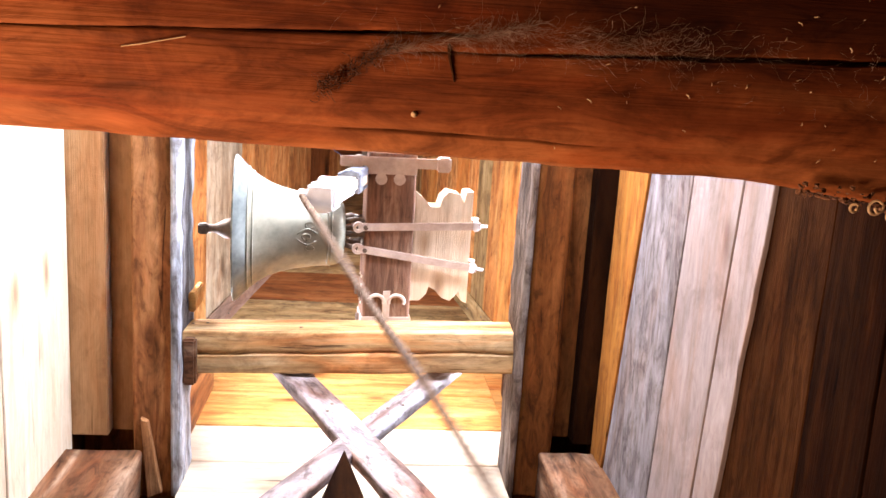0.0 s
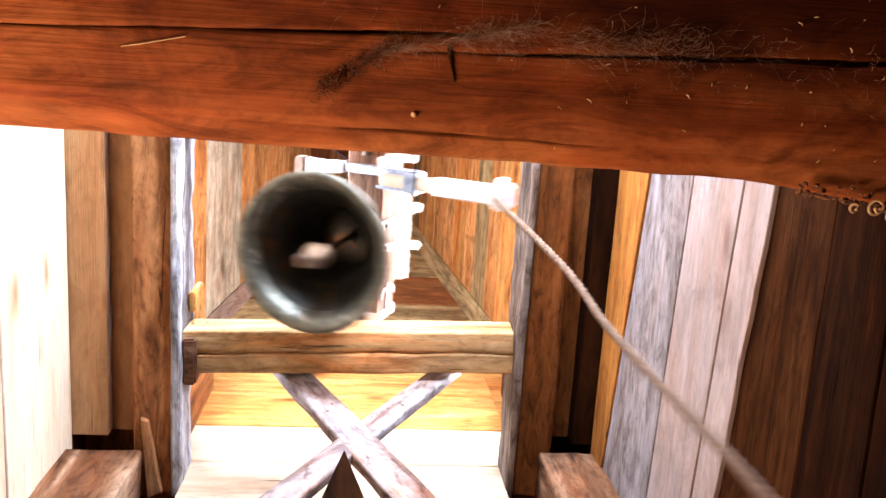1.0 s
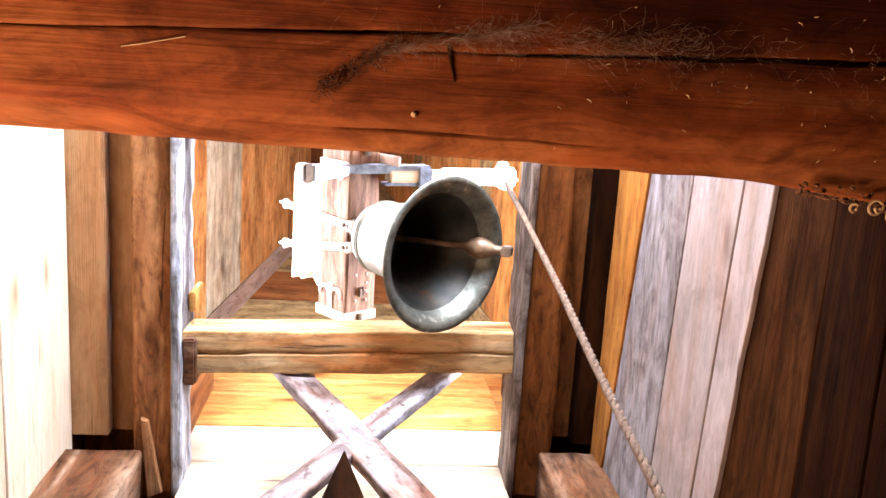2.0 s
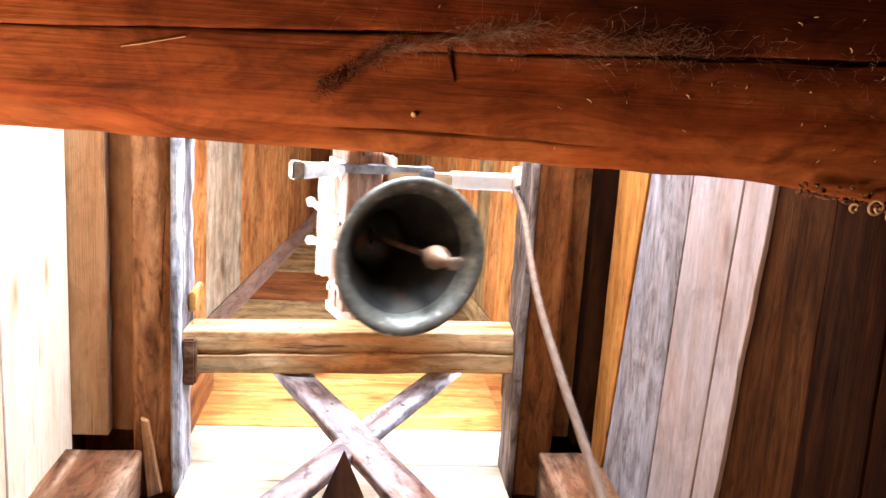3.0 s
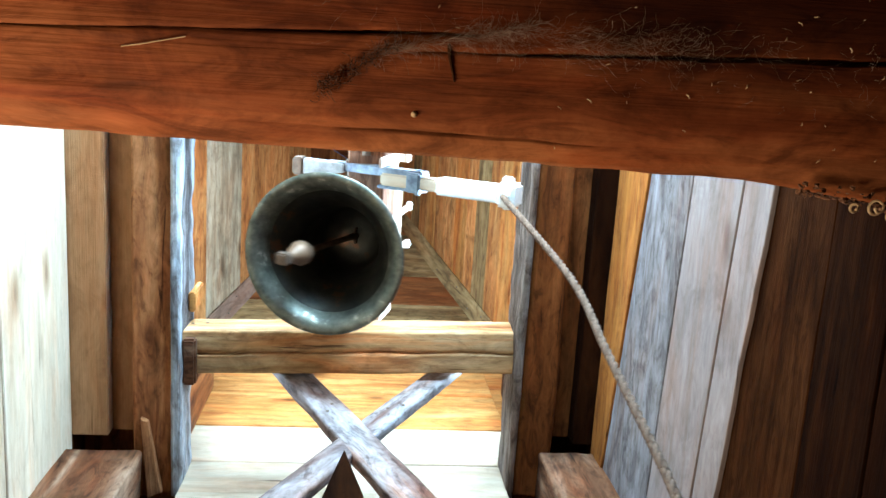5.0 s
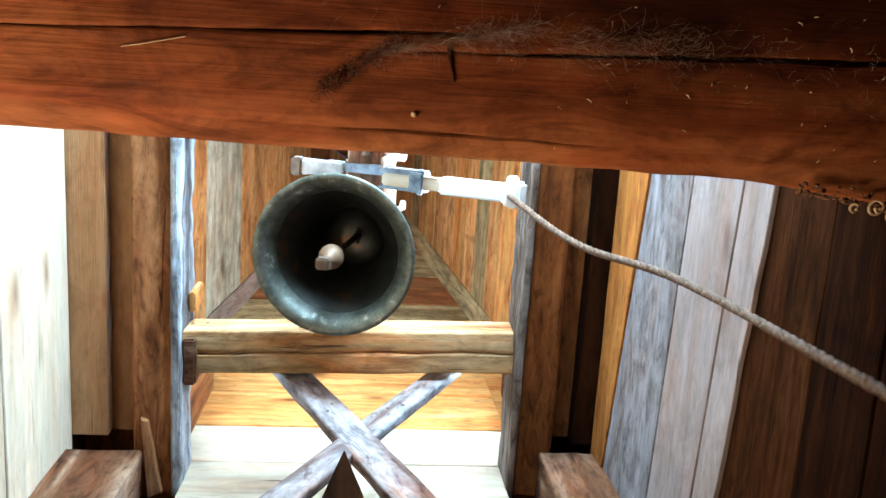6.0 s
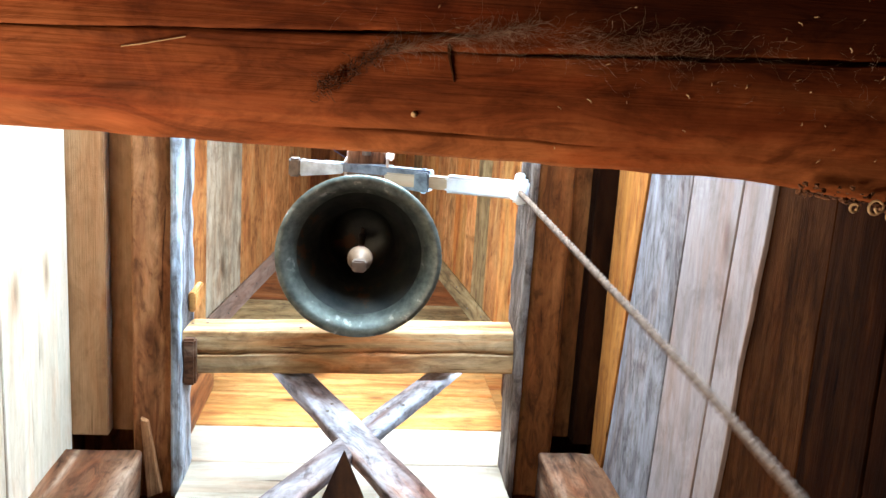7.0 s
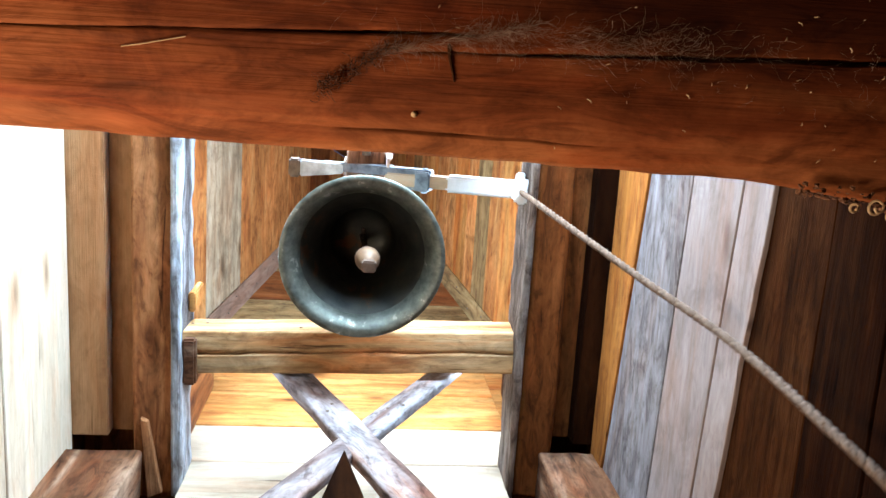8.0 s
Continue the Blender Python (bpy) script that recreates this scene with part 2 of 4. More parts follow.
def timber_mesh(length, width, height, rough=0.006, round_=0.02, rings=40, seed=0, wane=0.0, crack=0.0):
    """A hewn timber along x from 0 to length, width in y, height in z, with uneven faces and soft arrises. wane: how far the +y side wanders."""
    bm = bmesh.new()
    w, h, r = width / 2, height / 2, round_
    sec = []
    for cx, cy, a0 in ((w - r, h - r, 0), (-w + r, h - r, 90), (-w + r, -h + r, 180), (w - r, -h + r, 270)):
        for k in range(4):
            a = radians(a0 + 30 * k)
            sec.append((cx + r * math.cos(a), cy + r * math.sin(a)))
    dense = []
    for i, p in enumerate(sec):
        q = sec[(i + 1) % len(sec)]
        dense.append(p)
        if i % 4 == 3:
            for k in ((0.25, 0.4, 0.488, 0.496, 0.5, 0.504, 0.512, 0.6, 0.75) if crack and i == 11 else (0.25, 0.5, 0.75)):
                dense.append((p[0] + (q[0] - p[0]) * k, p[1] + (q[1] - p[1]) * k))
    last = None
    for i in range(rings + 1):
        x = length * i / rings
        ring = []
        for y, z in dense:
            v = Vector((x * 2.2 + seed * 7.1, y * 9, z * 9))
            d = noise.noise(v) * rough + noise.noise(v * 4.3) * rough * 0.45
            k = 1 + d / max(w, h)
            yy = y * k
            if wane and y > 0:
                yy += (noise.noise(Vector((x * 3.1 + seed, z * 4, 5.0))) * wane + noise.noise(Vector((x * 11 + seed, z * 9, 2.0))) * wane * 0.5)
            zz = z * k
            if crack and z < -h + 0.001 and abs(y) < 0.02 * width:
                gape = crack * (0.35 + 0.65 * abs(noise.noise(Vector((x * 2.3, seed, 1)))))
                half = gape * 0.22 * (0 if y == 0 else math.copysign(1, y))
                deep = 0.045 if abs(y) < 0.0003 else 0.03 if abs(y) < 0.0012 else 0.0
                yy = half * (0.85 if deep else 1.0) + 0.014 * noise.noise(Vector((x * 3, seed, 9))) + 0.003 * noise.noise(Vector((x * 17, seed, 9)))
                zz += deep
            ring.append(bm.verts.new((x, yy, zz)))
        if last:
            for j in range(len(ring)):
                bm.faces.new((last[j], last[(j + 1) % len(ring)], ring[(j + 1) % len(ring)], ring[j]))
        else:
            bm.faces.new(ring)
        last = ring
    bm.faces.new(last)
    return bm


def timber(name, a, b, up, width, height, material, parent=None, label="", **kw):
    """A timber from a to b (the middle of its ends), its height along up."""
    a, b = Vector(a), Vector(b)
    return part(name, timber_mesh((b - a).length, width, height, **kw), material, parent, label, frame_of(a, b - a, up), True)


def lathe(profile, steps=64):
    """A solid of revolution about z from (radius, z) pairs."""
    bm = bmesh.new()
    rings = []
    for r, z in profile:
        if r < 1e-5:
            rings.append([bm.verts.new((0, 0, z))])
        else:
            rings.append([bm.verts.new((r * math.cos(2 * math.pi * k / steps), r * math.sin(2 * math.pi * k / steps), z)) for k in range(steps)])
    for a, b in zip(rings, rings[1:]):
        for k in range(steps):
            n = (k + 1) % steps
            if len(a) == 1 and len(b) > 1:
                bm.faces.new((a[0], b[n], b[k]))
            elif len(b) == 1 and len(a) > 1:
                bm.faces.new((a[k], a[n], b[0]))
            elif len(a) > 1:
                bm.faces.new((a[k], a[n], b[n], b[k]))
    return bm


def tube(points, radius, sides=8, taper=None):
    """A round bar through points."""
    bm = bmesh.new()
    pts = [Vector(p) for p in points]
    last = None
    for i, p in enumerate(pts):
        d = (pts[min(i + 1, len(pts) - 1)] - pts[max(i - 1, 0)]).normalized()
        side = d.cross(Vector((0.31, 0.17, 0.93))).normalized()
        up = d.cross(side)
        r = radius if taper is None else radius + (taper - radius) * i / (len(pts) - 1)
        ring = [bm.verts.new(p + r * (side * math.cos(2 * math.pi * k / sides) + up * math.sin(2 * math.pi * k / sides))) for k in range(sides)]
        if last:
            for k in range(sides):
                bm.faces.new((last[k], last[(k + 1) % sides], ring[(k + 1) % sides], ring[k]))
        else:
            bm.faces.new(ring)
        last = ring
    bm.faces.new(last)
    return bm


def block(x0, x1, y0, y1, z0, z1, bevel=0.004, segments=2):
    bm = bmesh.new()
    bmesh.ops.create_cube(bm, size=1)
    for v in bm.verts:
        v.co = Vector(((x0 + x1) / 2 + v.co.x * (x1 - x0), (y0 + y1) / 2 + v.co.y * (y1 - y0), (z0 + z1) / 2 + v.co.z * (z1 - z0)))
    if bevel:
        bmesh.ops.bevel(bm, geom=bm.edges[:], offset=bevel, segments=segments, affect="EDGES")
    return bm


def join(*parts_):
    bm = bmesh.new()
    for p in parts_:
        me = bpy.data.meshes.new("tmp")
        p.to_mesh(me)
        p.free()
        bm.from_mesh(me)
        bpy.data.meshes.remove(me)
    return bm


def extruded(outline, axis_y0, axis_y1, bevel=0.004):
    """An outline in (x, z) given a thickness along y."""
    bm = bmesh.new()
    a = [bm.verts.new((x, axis_y0, z)) for x, z in outline]
    b = [bm.verts.new((x, axis_y1, z)) for x, z in outline]
    bm.faces.new(a)
    bm.faces.new(b)
    for i in range(len(a)):
        j = (i + 1) % len(a)
        bm.faces.new((a[i], a[j], b[j], b[i]))
    bmesh.ops.recalc_face_normals(bm, faces=bm.faces)
    return bm


# ---- the large structure ----
EAST_BOARDS = [
    # the three lowest boards hold the shade low on this wall in their colour
    (2.38, 2.36, 2.6, 2.58, DARK_SHADED, 0.0, 0.0), (2.602, 2.582, 2.85, 2.85, DARK_SHADED, 0.002, 0.002), (2.852, 2.852, 3.16, 3.30, UMBER, 0.0, 0.004),
    (3.138, 3.276, 3.315, 3.41, PINK, 0.013, 0.013), (3.318, 3.413, 3.68, 3.762, PINK, 0.015, 0.002), (3.682, 3.764, 4.08, 4.265, GREY, 0.017, 0.003), (4.082, 4.267, 4.448, 4.449, ORANGE, 0.026, 0.004)]
XL, XR, YS, YN = -1.154, 1.103, -1.4, 2.1     # inner faces of the lower room
ZC = 4.585                                   # underside of the ledge over the lower room


def build_floor():
    floor = tagged(new("floor"), "worn brown board floor of the bell tower", "floor", kind="structure")
    n = 14
    for i in range(n):
        x0 = XL - 0.1 + (XR - XL + 0.2) * i / n
        x1 = XL - 0.1 + (XR - XL + 0.2) * (i + 1) / n - 0.004
        board("plank", [(x0, YS, 0), (x0, YN, 0), (x1, YN, 0), (x1, YS, 0)], 0.04, (0, 0, -1), DARK, floor)
    ground = part("ground", block(-60, 60, -60, 60, -0.5, -0.06, 0), EARTH)
    tagged(ground, "bare earth round the tower", "ground", kind="structure")


def boards_on_x(wall, x, out, rows, y0, y1):
    """Boards along y, one over another, on the plane x. rows: (z0, z1, material, how far proud)."""
    for z0, z1, mat, proud in rows:
        j = random.uniform(-0.004, 0.004)
        xx = x - out * proud
        board("plank", [(xx, y0, z0 + 0.002), (xx, y1, z0 + 0.002 + j), (xx, y1, z1 - 0.002 + j), (xx, y0, z1 - 0.002)], 0.03, (out, 0, 0), mat, wall)


def boards_on_y(wall, y, out, rows, x0, x1):
    for z0, z1, mat, proud in rows:
        j = random.uniform(-0.004, 0.004)
        yy = y - out * proud
        board("plank", [(x0, yy, z0 + 0.002), (x1, yy, z0 + 0.002 + j), (x1, yy, z1 - 0.002 + j), (x0, yy, z1 - 0.002)], 0.03, (0, out, 0), mat, wall)


def courses(z0, z1, step, mats):
    out, z = [], z0
    while z < z1 - 0.02:
        e = min(z + step * random.uniform(0.85, 1.15), z1)
        if z1 - e < 0.06:
            e = z1
        out.append((z, e, random.choice(mats), random.uniform(0, 0.006)))
        z = e
    return out


def waney_board(wall, a0, a1, b0, b1, mat, proud, wane):
    """A board along y on the east wall whose lower edge wanders like the outside of the log."""
    bm = bmesh.new()
    n, rings = 70, []
    for i in range(n + 1):
        y = YS + (YN - YS) * i / n
        k = (y - 0.3) / 1.2
        lo = a0 + (a1 - a0) * k + 0.001 + wane * (noise.noise(Vector((y * 2.6, a0 * 9, 1))) + 0.5 * noise.noise(Vector((y * 9, a0 * 9, 4))))
        hi = b0 + (b1 - b0) * k - 0.001
        x = -proud
        d = 0.002 * noise.noise(Vector((y * 3, a0 * 5, 7)))
        ring = [(x + 0.034, lo), (x + 0.003 + d, lo + 0.001), (x + d, lo + 0.004), (x - d, hi - 0.003), (x + 0.002, hi), (x + 0.034, hi)]
        rings.append([bm.verts.new((y, -px, pz)) for px, pz in ring])
    for r0, r1 in zip(rings, rings[1:]):
        for j in range(6):
            bm.faces.new((r0[j], r0[(j + 1) % 6], r1[(j + 1) % 6], r1[j]))
    bm.faces.new(rings[0])
    bm.faces.new(rings[-1])
    part("plank", bm, mat, wall, "", frame_of((XR, 0, 0), (0, 1, 0), (0, 0, 1)))


def build_lower_walls():
    west = tagged(new("wall_west"), "pale sawn pine boards laid flat", "wall", kind="structure")
    # an unseen doorway added to the west, for the lamp that lights the beam
    low = courses(0, 2.0, 0.18, [BROWN])
    boards_on_x(west, XL, -1, low, 1.35, YN)
    boards_on_x(west, XL, -1, low, YS, 0.5)
    boards_on_x(west, XL, -1, courses(2.0, 3.3, 0.18, [BROWN, PALE]), YS, YN)
    boards_on_x(west, XL, -1, [(3.3, 3.79, PALE, 0), (3.79, 4.03, PALE, 0.004), (4.03, 4.45, PALE, 0.0)], YS, YN)
    boards_on_x(west, XL, -1, [(4.45, 4.65, DARK, 0)], 1.5, YN)
    east = tagged(new("wall_east"), "grey and brown sawn boards with waney edges", "wall", kind="structure")
    boards_on_x(east, XR, 1, courses(0, 2.4, 0.19, [DARK]), YS, YN)
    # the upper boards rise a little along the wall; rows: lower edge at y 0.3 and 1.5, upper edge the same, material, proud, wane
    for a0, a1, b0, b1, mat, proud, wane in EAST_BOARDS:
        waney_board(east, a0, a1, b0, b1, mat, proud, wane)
    boards_on_x(east, XR, 1, [(4.452, 4.65, DARK, 0)], 1.5, YN)
    south = tagged(new("wall_south"), "dark brown board wall with an open hatch", "wall", kind="structure")
    boards_on_y(south, YS, -1, courses(0, 3.62, 0.19, [DARK]), XL, XR)
    for x0, x1 in ((XL, -0.17), (1.06, XR)):
        boards_on_y(south, YS, -1, courses(3.62, 4.48, 0.19, [DARK]), x0, x1)
    boards_on_y(south, YS, -1, courses(4.48, 4.7, 0.19, [DARK]), XL, XR)
    north = tagged(new("wall_north"), "brown board wall below the belfry", "wall", kind="structure")
    boards_on_y(north, YN, 1, courses(0, ZC, 0.2, [DARK, BROWN]), XL, XR)
    bms = []
    for x0, x1, dz in ((XL - 0.03, -1.009, -0.132), (-1.006, -0.88, -0.07), (0.88, 0.99, -0.05), (0.993, XR + 0.03, -0.132)):
        bms.append(block(x0, x1, YS, 1.575, ZC + dz, ZC + 0.04))
        bms.append(block(x0, x1, 1.579, YN, ZC + 0.012, ZC + 0.05))
    bms.append(block(-0.88, 0.88, 1.81, YN, ZC + 0.01, ZC + 0.05))
    bms.append(block(-0.88, 0.88, YS, -0.09, ZC + 0.01, ZC + 0.05))
    me = bpy.data.meshes.new("ceiling")
    bm = join(*bms)
    # boards run along y: turn the mesh so its x axis is the grain
    bm.transform(Matrix.Rotation(radians(-90), 4, "Z"))
    bm.to_mesh(me)
    bm.free()
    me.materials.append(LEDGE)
    me.materials.append(JOIST_SHADED)
    me.materials.append(DARK_SHADED)
    # shade of the east ledge and corner recesses, painted by darker boards
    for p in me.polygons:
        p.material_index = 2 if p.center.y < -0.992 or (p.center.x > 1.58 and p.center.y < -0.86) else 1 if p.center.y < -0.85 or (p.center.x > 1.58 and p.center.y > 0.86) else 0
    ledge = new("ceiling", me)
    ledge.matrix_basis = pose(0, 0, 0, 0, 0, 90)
    tagged(ledge, "board underside of the ledge round the bell stage, shade painted into its east side and recesses", "ceiling", kind="structure")


def build_shade_deck():
    """An added deck, out of view, that keeps hatch light off the lower room."""
    deck = tagged(new("shade_deck"), "unseen dark board deck, added to shade the lower room", "floor", kind="structure")
    for i in range(6):
        y0 = YS + 0.2 * i
        board("plank", [(XL, y0, 3.12), (XR, y0, 3.12), (XR, y0 + 0.196, 3.12), (XL, y0 + 0.196, 3.12)], 0.04, (0, 0, -1), DARK, deck)


UX, UY0, UY1, UZ = 1.048, -0.06, 1.765, 5.96
APEX = Vector((0.033, 0.882, 8.72))


def build_bell_stage():
    north = tagged(new("wall_stage_north"), "honey pine boards behind the crossed braces, sunlit", "wall", kind="structure")
    boards_on_y(north, UY1, 1, [(4.62, 5.015, PALE, 0.0), (5.015, 5.3, HONEY, 0.004), (5.3, 5.48, HONEY, 0), (5.48, 5.96, HONEY, 0.003)], -0.8, 0.8)
    boards_on_y(north, UY1, 1, [(4.05, 4.33, PALE, 0.004), (4.33, 4.62, PALE, 0.0)], -0.7, 0.7)
    boards_on_y(north, UY1, 1, courses(4.63, 5.96, 0.2, [HONEY]), -UX, -0.8)
    boards_on_y(north, UY1, 1, courses(4.63, 5.96, 0.2, [HONEY]), 0.8, UX)
    west = tagged(new("wall_stage_west"), "brown boards of the bell stage", "wall", kind="structure")
    boards_on_x(west, -UX, -1, courses(5.2, UZ, 0.16, [ROOFRED, BROWN, GREY]), UY0, UY1)
    east = tagged(new("wall_stage_east"), "warm brown boards of the bell stage", "wall", kind="structure")
    boards_on_x(east, UX, 1, courses(5.2, UZ, 0.16, [ROOFRED, BROWN, HONEY]), UY0, UY1)
    south = tagged(new("wall_stage_south"), "brown boards of the bell stage", "wall", kind="structure")
    boards_on_y(south, UY0, -1, courses(5.7, UZ, 0.18, [BROWN]), -UX, UX)
    for x0, x1 in ((-UX, -0.88), (0.88, UX)):
        boards_on_y(south, UY0, -1, courses(4.63, 5.7, 0.18, [BROWN]), x0, x1)


def build_roof():
    roof = tagged(new("roof"), "steep hipped board roof seen from inside", "roof", kind="structure")
    c = [Vector((-UX, UY0, UZ)), Vector((UX, UY0, UZ)), Vector((UX, UY1, UZ)), Vector((-UX, UY1, UZ))]
    mid = Vector((0.033, 0.882, UZ))
    mats = {0: [BROWN], 1: [ROOFRED, HONEY, ROOFRED, OLIVE, ROOFRED, HONEY, ROOFRED], 2: [OLIVE, OLIVE, BROWN], 3: [ROOFRED, LICHEN, ROOFRED, ROOFRED, ROOFRED, BROWN]}
    for s in range(4):
        a, b = c[s], c[(s + 1) % 4]
        k, i = 0.0, 0
        while k < 0.93:
            e = min(k + (random.uniform(0.045, 0.075) if s == 1 else random.uniform(0.1, 0.14)) + (0.03 if s == 3 and i == 1 else 0), 0.95)
            q = [a.lerp(APEX, k + 0.001), b.lerp(APEX, k + 0.001), b.lerp(APEX, e - 0.001), a.lerp(APEX, e - 0.001)]
            outw = (a + b) / 2 - mid
            mat = mats[s][i % len(mats[s])]
            board("plank", q, 0.025, outw, mat, roof)
            k, i = e, i + 1
    for corner, mat in ((2, OLIVE), (3, HIP)):
        a = c[corner].lerp(APEX, 0.0)
        inward = (mid - c[corner]).normalized() * 0.05
        t = timber("hip_rafter", a + inward, APEX + inward * 0.2, inward, 0.11, 0.05, mat, None, "", rough=0.003, round_=0.006, rings=20, seed=corner)
        tagged(t, "slim hip rafter in the corner of the roof", "rafter", "hip rafters")
        for k, dy in ((0.32, 0.02), (0.5, -0.02), (0.66, 0.02), (0.9, -0.015), (1.2, 0.02)):
            part("nail", lathe([(0, 0.006), (0.005, 0.004), (0.006, 0), (0.003, -0.01)], 8), RUST, t, "", pose(k, dy, 0.026), True)


build_floor()
build_lower_walls()
build_shade_deck()
build_bell_stage()
build_roof()


# ---- timbers ----
def build_near_beam():
    """The great beam overhead, with its long drying crack."""
    bm = bmesh.new()
    last = None
    n = 260
    for i in range(n + 1):
        x = -1.02 + 2.0 * i / n
        far = 0.1208 + 0.019 * x + 0.004 * noise.noise(Vector((x * 3, 1, 2))) + 0.002 * noise.noise(Vector((x * 14, 1, 2)))
        if x > 0.6:
            far += (x - 0.6) * 0.1
        # two cracks that pass each other: a thin one from the west, a wide one to the east
        left = -0.054 - 0.043 * x + 0.003 * noise.noise(Vector((x * 6, 3, 2))) + 0.0012 * noise.noise(Vector((x * 25, 3, 2)))
        right = -0.028 - 0.04 * x + 0.003 * noise.noise(Vector((x * 6, 5, 2))) + 0.0015 * noise.noise(Vector((x * 25, 5, 2)))
        w_left = max(0.0, min(0.0028 * max(0.15, 1 - abs(x - 0.03) / 0.28), (0.17 - x) * 0.05))
        w_right = max(0.0, min(0.006, (x - 0.06) * 0.014)) * (0.75 + 0.5 * noise.noise(Vector((x * 9, 7, 2))))
        ys = [(far, 0.28), (far, 0.1), (far - 0.001, 0.04), (far - 0.008, 0.028)]
        def skin(y, seed):
            return 0.006 * noise.noise(Vector((x * 2.5, y * 12, seed))) + 0.0025 * noise.noise(Vector((x * 9, y * 45, 3 + seed)))

        for k in range(10):
            y = far - 0.03 - (far - 0.03 - right - 0.006) * k / 9
            z = skin(y, 0)
            hole = math.exp(-((x + 0.03) / 0.028) ** 2 - ((y - 0.006 + (x + 0.03) * 0.9) / 0.012) ** 2)
            z += 0.014 * hole * (1 + noise.noise(Vector((x * 90, y * 90, 2))))
            ys.append((y, z + 0.02 * max(0, 1 - k / 3.4)))
            if k == 0:
                gape = max(0.0, 1 - abs(x - 0.16) / 0.2)
                yc = far - 0.037 + 0.007 * noise.noise(Vector((x * 8, 8, 1)))
                ys += [(yc + 0.0003 + 0.0022 * gape, z + 0.0175), (yc, z + 0.0175 + 0.022 * gape), (yc - 0.0003 - 0.0018 * gape, z + 0.0165)]
        ys += [(right + w_right + 0.0002, skin(right, 0)), (right + w_right * 0.4, skin(right, 0) + min(0.03, w_right * 12)), (right - w_right * 0.4, skin(right, 0) + min(0.03, w_right * 12)), (right - w_right - 0.0002, skin(right, 0))]
        for k in range(1, 3):
            y = right + (left - right) * k / 3
            ys.append((y, skin(y, 0)))
        ys += [(left + w_left + 0.0002, skin(left, 0)), (left + w_left * 0.4, skin(left, 0) + min(0.03, w_left * 12)), (left - w_left * 0.4, skin(left, 0) + min(0.03, w_left * 12)), (left - w_left - 0.0002, skin(left, 0))]
        for k in range(6):
            y = left - 0.008 - k * 0.03
            ys.append((y, skin(y, 0)))
        ys += [(-0.24, 0.03), (-0.25, 0.28)]
        ring = [bm.verts.new((x, y, z)) for y, z in ys]
        if last:
            for j in range(len(ring)):
                k = (j + 1) % len(ring)
                bm.faces.new((last[j], last[k], ring[k], ring[j]))
        else:
            bm.faces.new(ring)
        last = ring
    bm.faces.new(last)
    ob = part("tie_beam", bm, RED, None, "", pose(0, 0, 2.25), True)
    tagged(ob, "heavy reddish-brown hewn beam with a long drying crack", "beam")


def build_timbers():
    build_near_beam()
    for side, label in ((-1, "hewn log joist with a bleached, daylight-tinted waney edge"), (1, "hewn log joist with a grey waney edge")):
        x = 0.815 * side - 0.005
        # the east joist takes the copy with shade painted in
        j = timber("floor_joist", (x, -0.09, 4.53), (x, 1.83, 4.53), (0, 0, 1), 0.16, 0.22, JOIST if side < 0 else JOIST_SHADED, None, rough=0.006, round_=0.015, rings=60, seed=3 + side)
        tagged(j, label, "beam", "floor joists")
        # the slab with the bark-side edge, nailed to the inner face
        xs = x - side * (0.1 if side < 0 else 0.096)
        a, b = (xs, 1.815, 4.52), (xs, -0.09, 4.52)
        if side > 0:
            a, b = b, a
        slab = timber("waney_slab", a, b, (0, 0, 1), 0.04 if side < 0 else 0.03, 0.27, WANEY if side < 0 else BARK, None, "bleached waney slab, tinted with blue daylight" if side < 0 else "grey-brown waney slab with bark", rough=0.011, round_=0.012, rings=140, seed=9 + side, wane=0.017 if side < 0 else 0.013)
        w = slab.matrix_basis.copy()
        slab.parent = j
        slab.matrix_basis = j.matrix_basis.inverted() @ w
    for y, lab in ((1.19, "cracked square bearing beam under the bell yoke"), (0.18, "square bearing beam under the bell yoke")):
        b = timber("bearing_beam", (-0.74, y + 0.012, 4.555), (0.735, y - 0.03, 4.555), (0, 0, 1), 0.185, 0.19, BEAM, None, rough=0.005, round_=0.01, rings=90, seed=20, crack=0.04)
        tagged(b, lab, "beam", "bearing beams")
        for k in (0.06, 0.12, 0.52, 1.12, 1.2):
            part("nail", lathe([(0, 0.004), (0.006, 0.003), (0.008, 0), (0.003, -0.01)], 8), RUST, b, "", pose(k, -0.094, 0.03 * math.sin(k * 9), 90, 0, 0), True)
    for a, b, sd in (((-0.372, 1.32, 4.85), (0.452, 1.32, 2.85), 1), ((0.535, 1.322, 4.85), (-0.505, 1.322, 2.85), 2)):
        t = timber("cross_brace", a, b, (0, -1, 0), 0.136 if sd == 1 else 0.112, 0.05, BRACE, None, rough=0.006, round_=0.012, rings=50, seed=30 + sd)
        tagged(t, "diagonal timber brace crossed under the beam", "brace", "crossed braces")
        for k, dy in ((0.14, 0.02), (0.22, -0.025), (0.74, 0.02), (0.8, -0.02)):
            part("nail", lathe([(0, 0.005), (0.006, 0.003), (0.008, 0), (0.003, -0.01)], 8), RUST, t, "", pose(k, dy, 0.025), True)
    for x, sx, top in ((-1.017, 0.326, 4.37), (0.983, 0.293, 4.42)):
        p = timber("corner_post", (x, 1.71, 0), (x, 1.71, top), (0, -1, 0), sx, 0.22, POST, None, rough=0.008, round_=0.015, rings=40, seed=40 + int(x))
        tagged(p, "square reddish corner post", "post", "corner posts")


build_timbers()


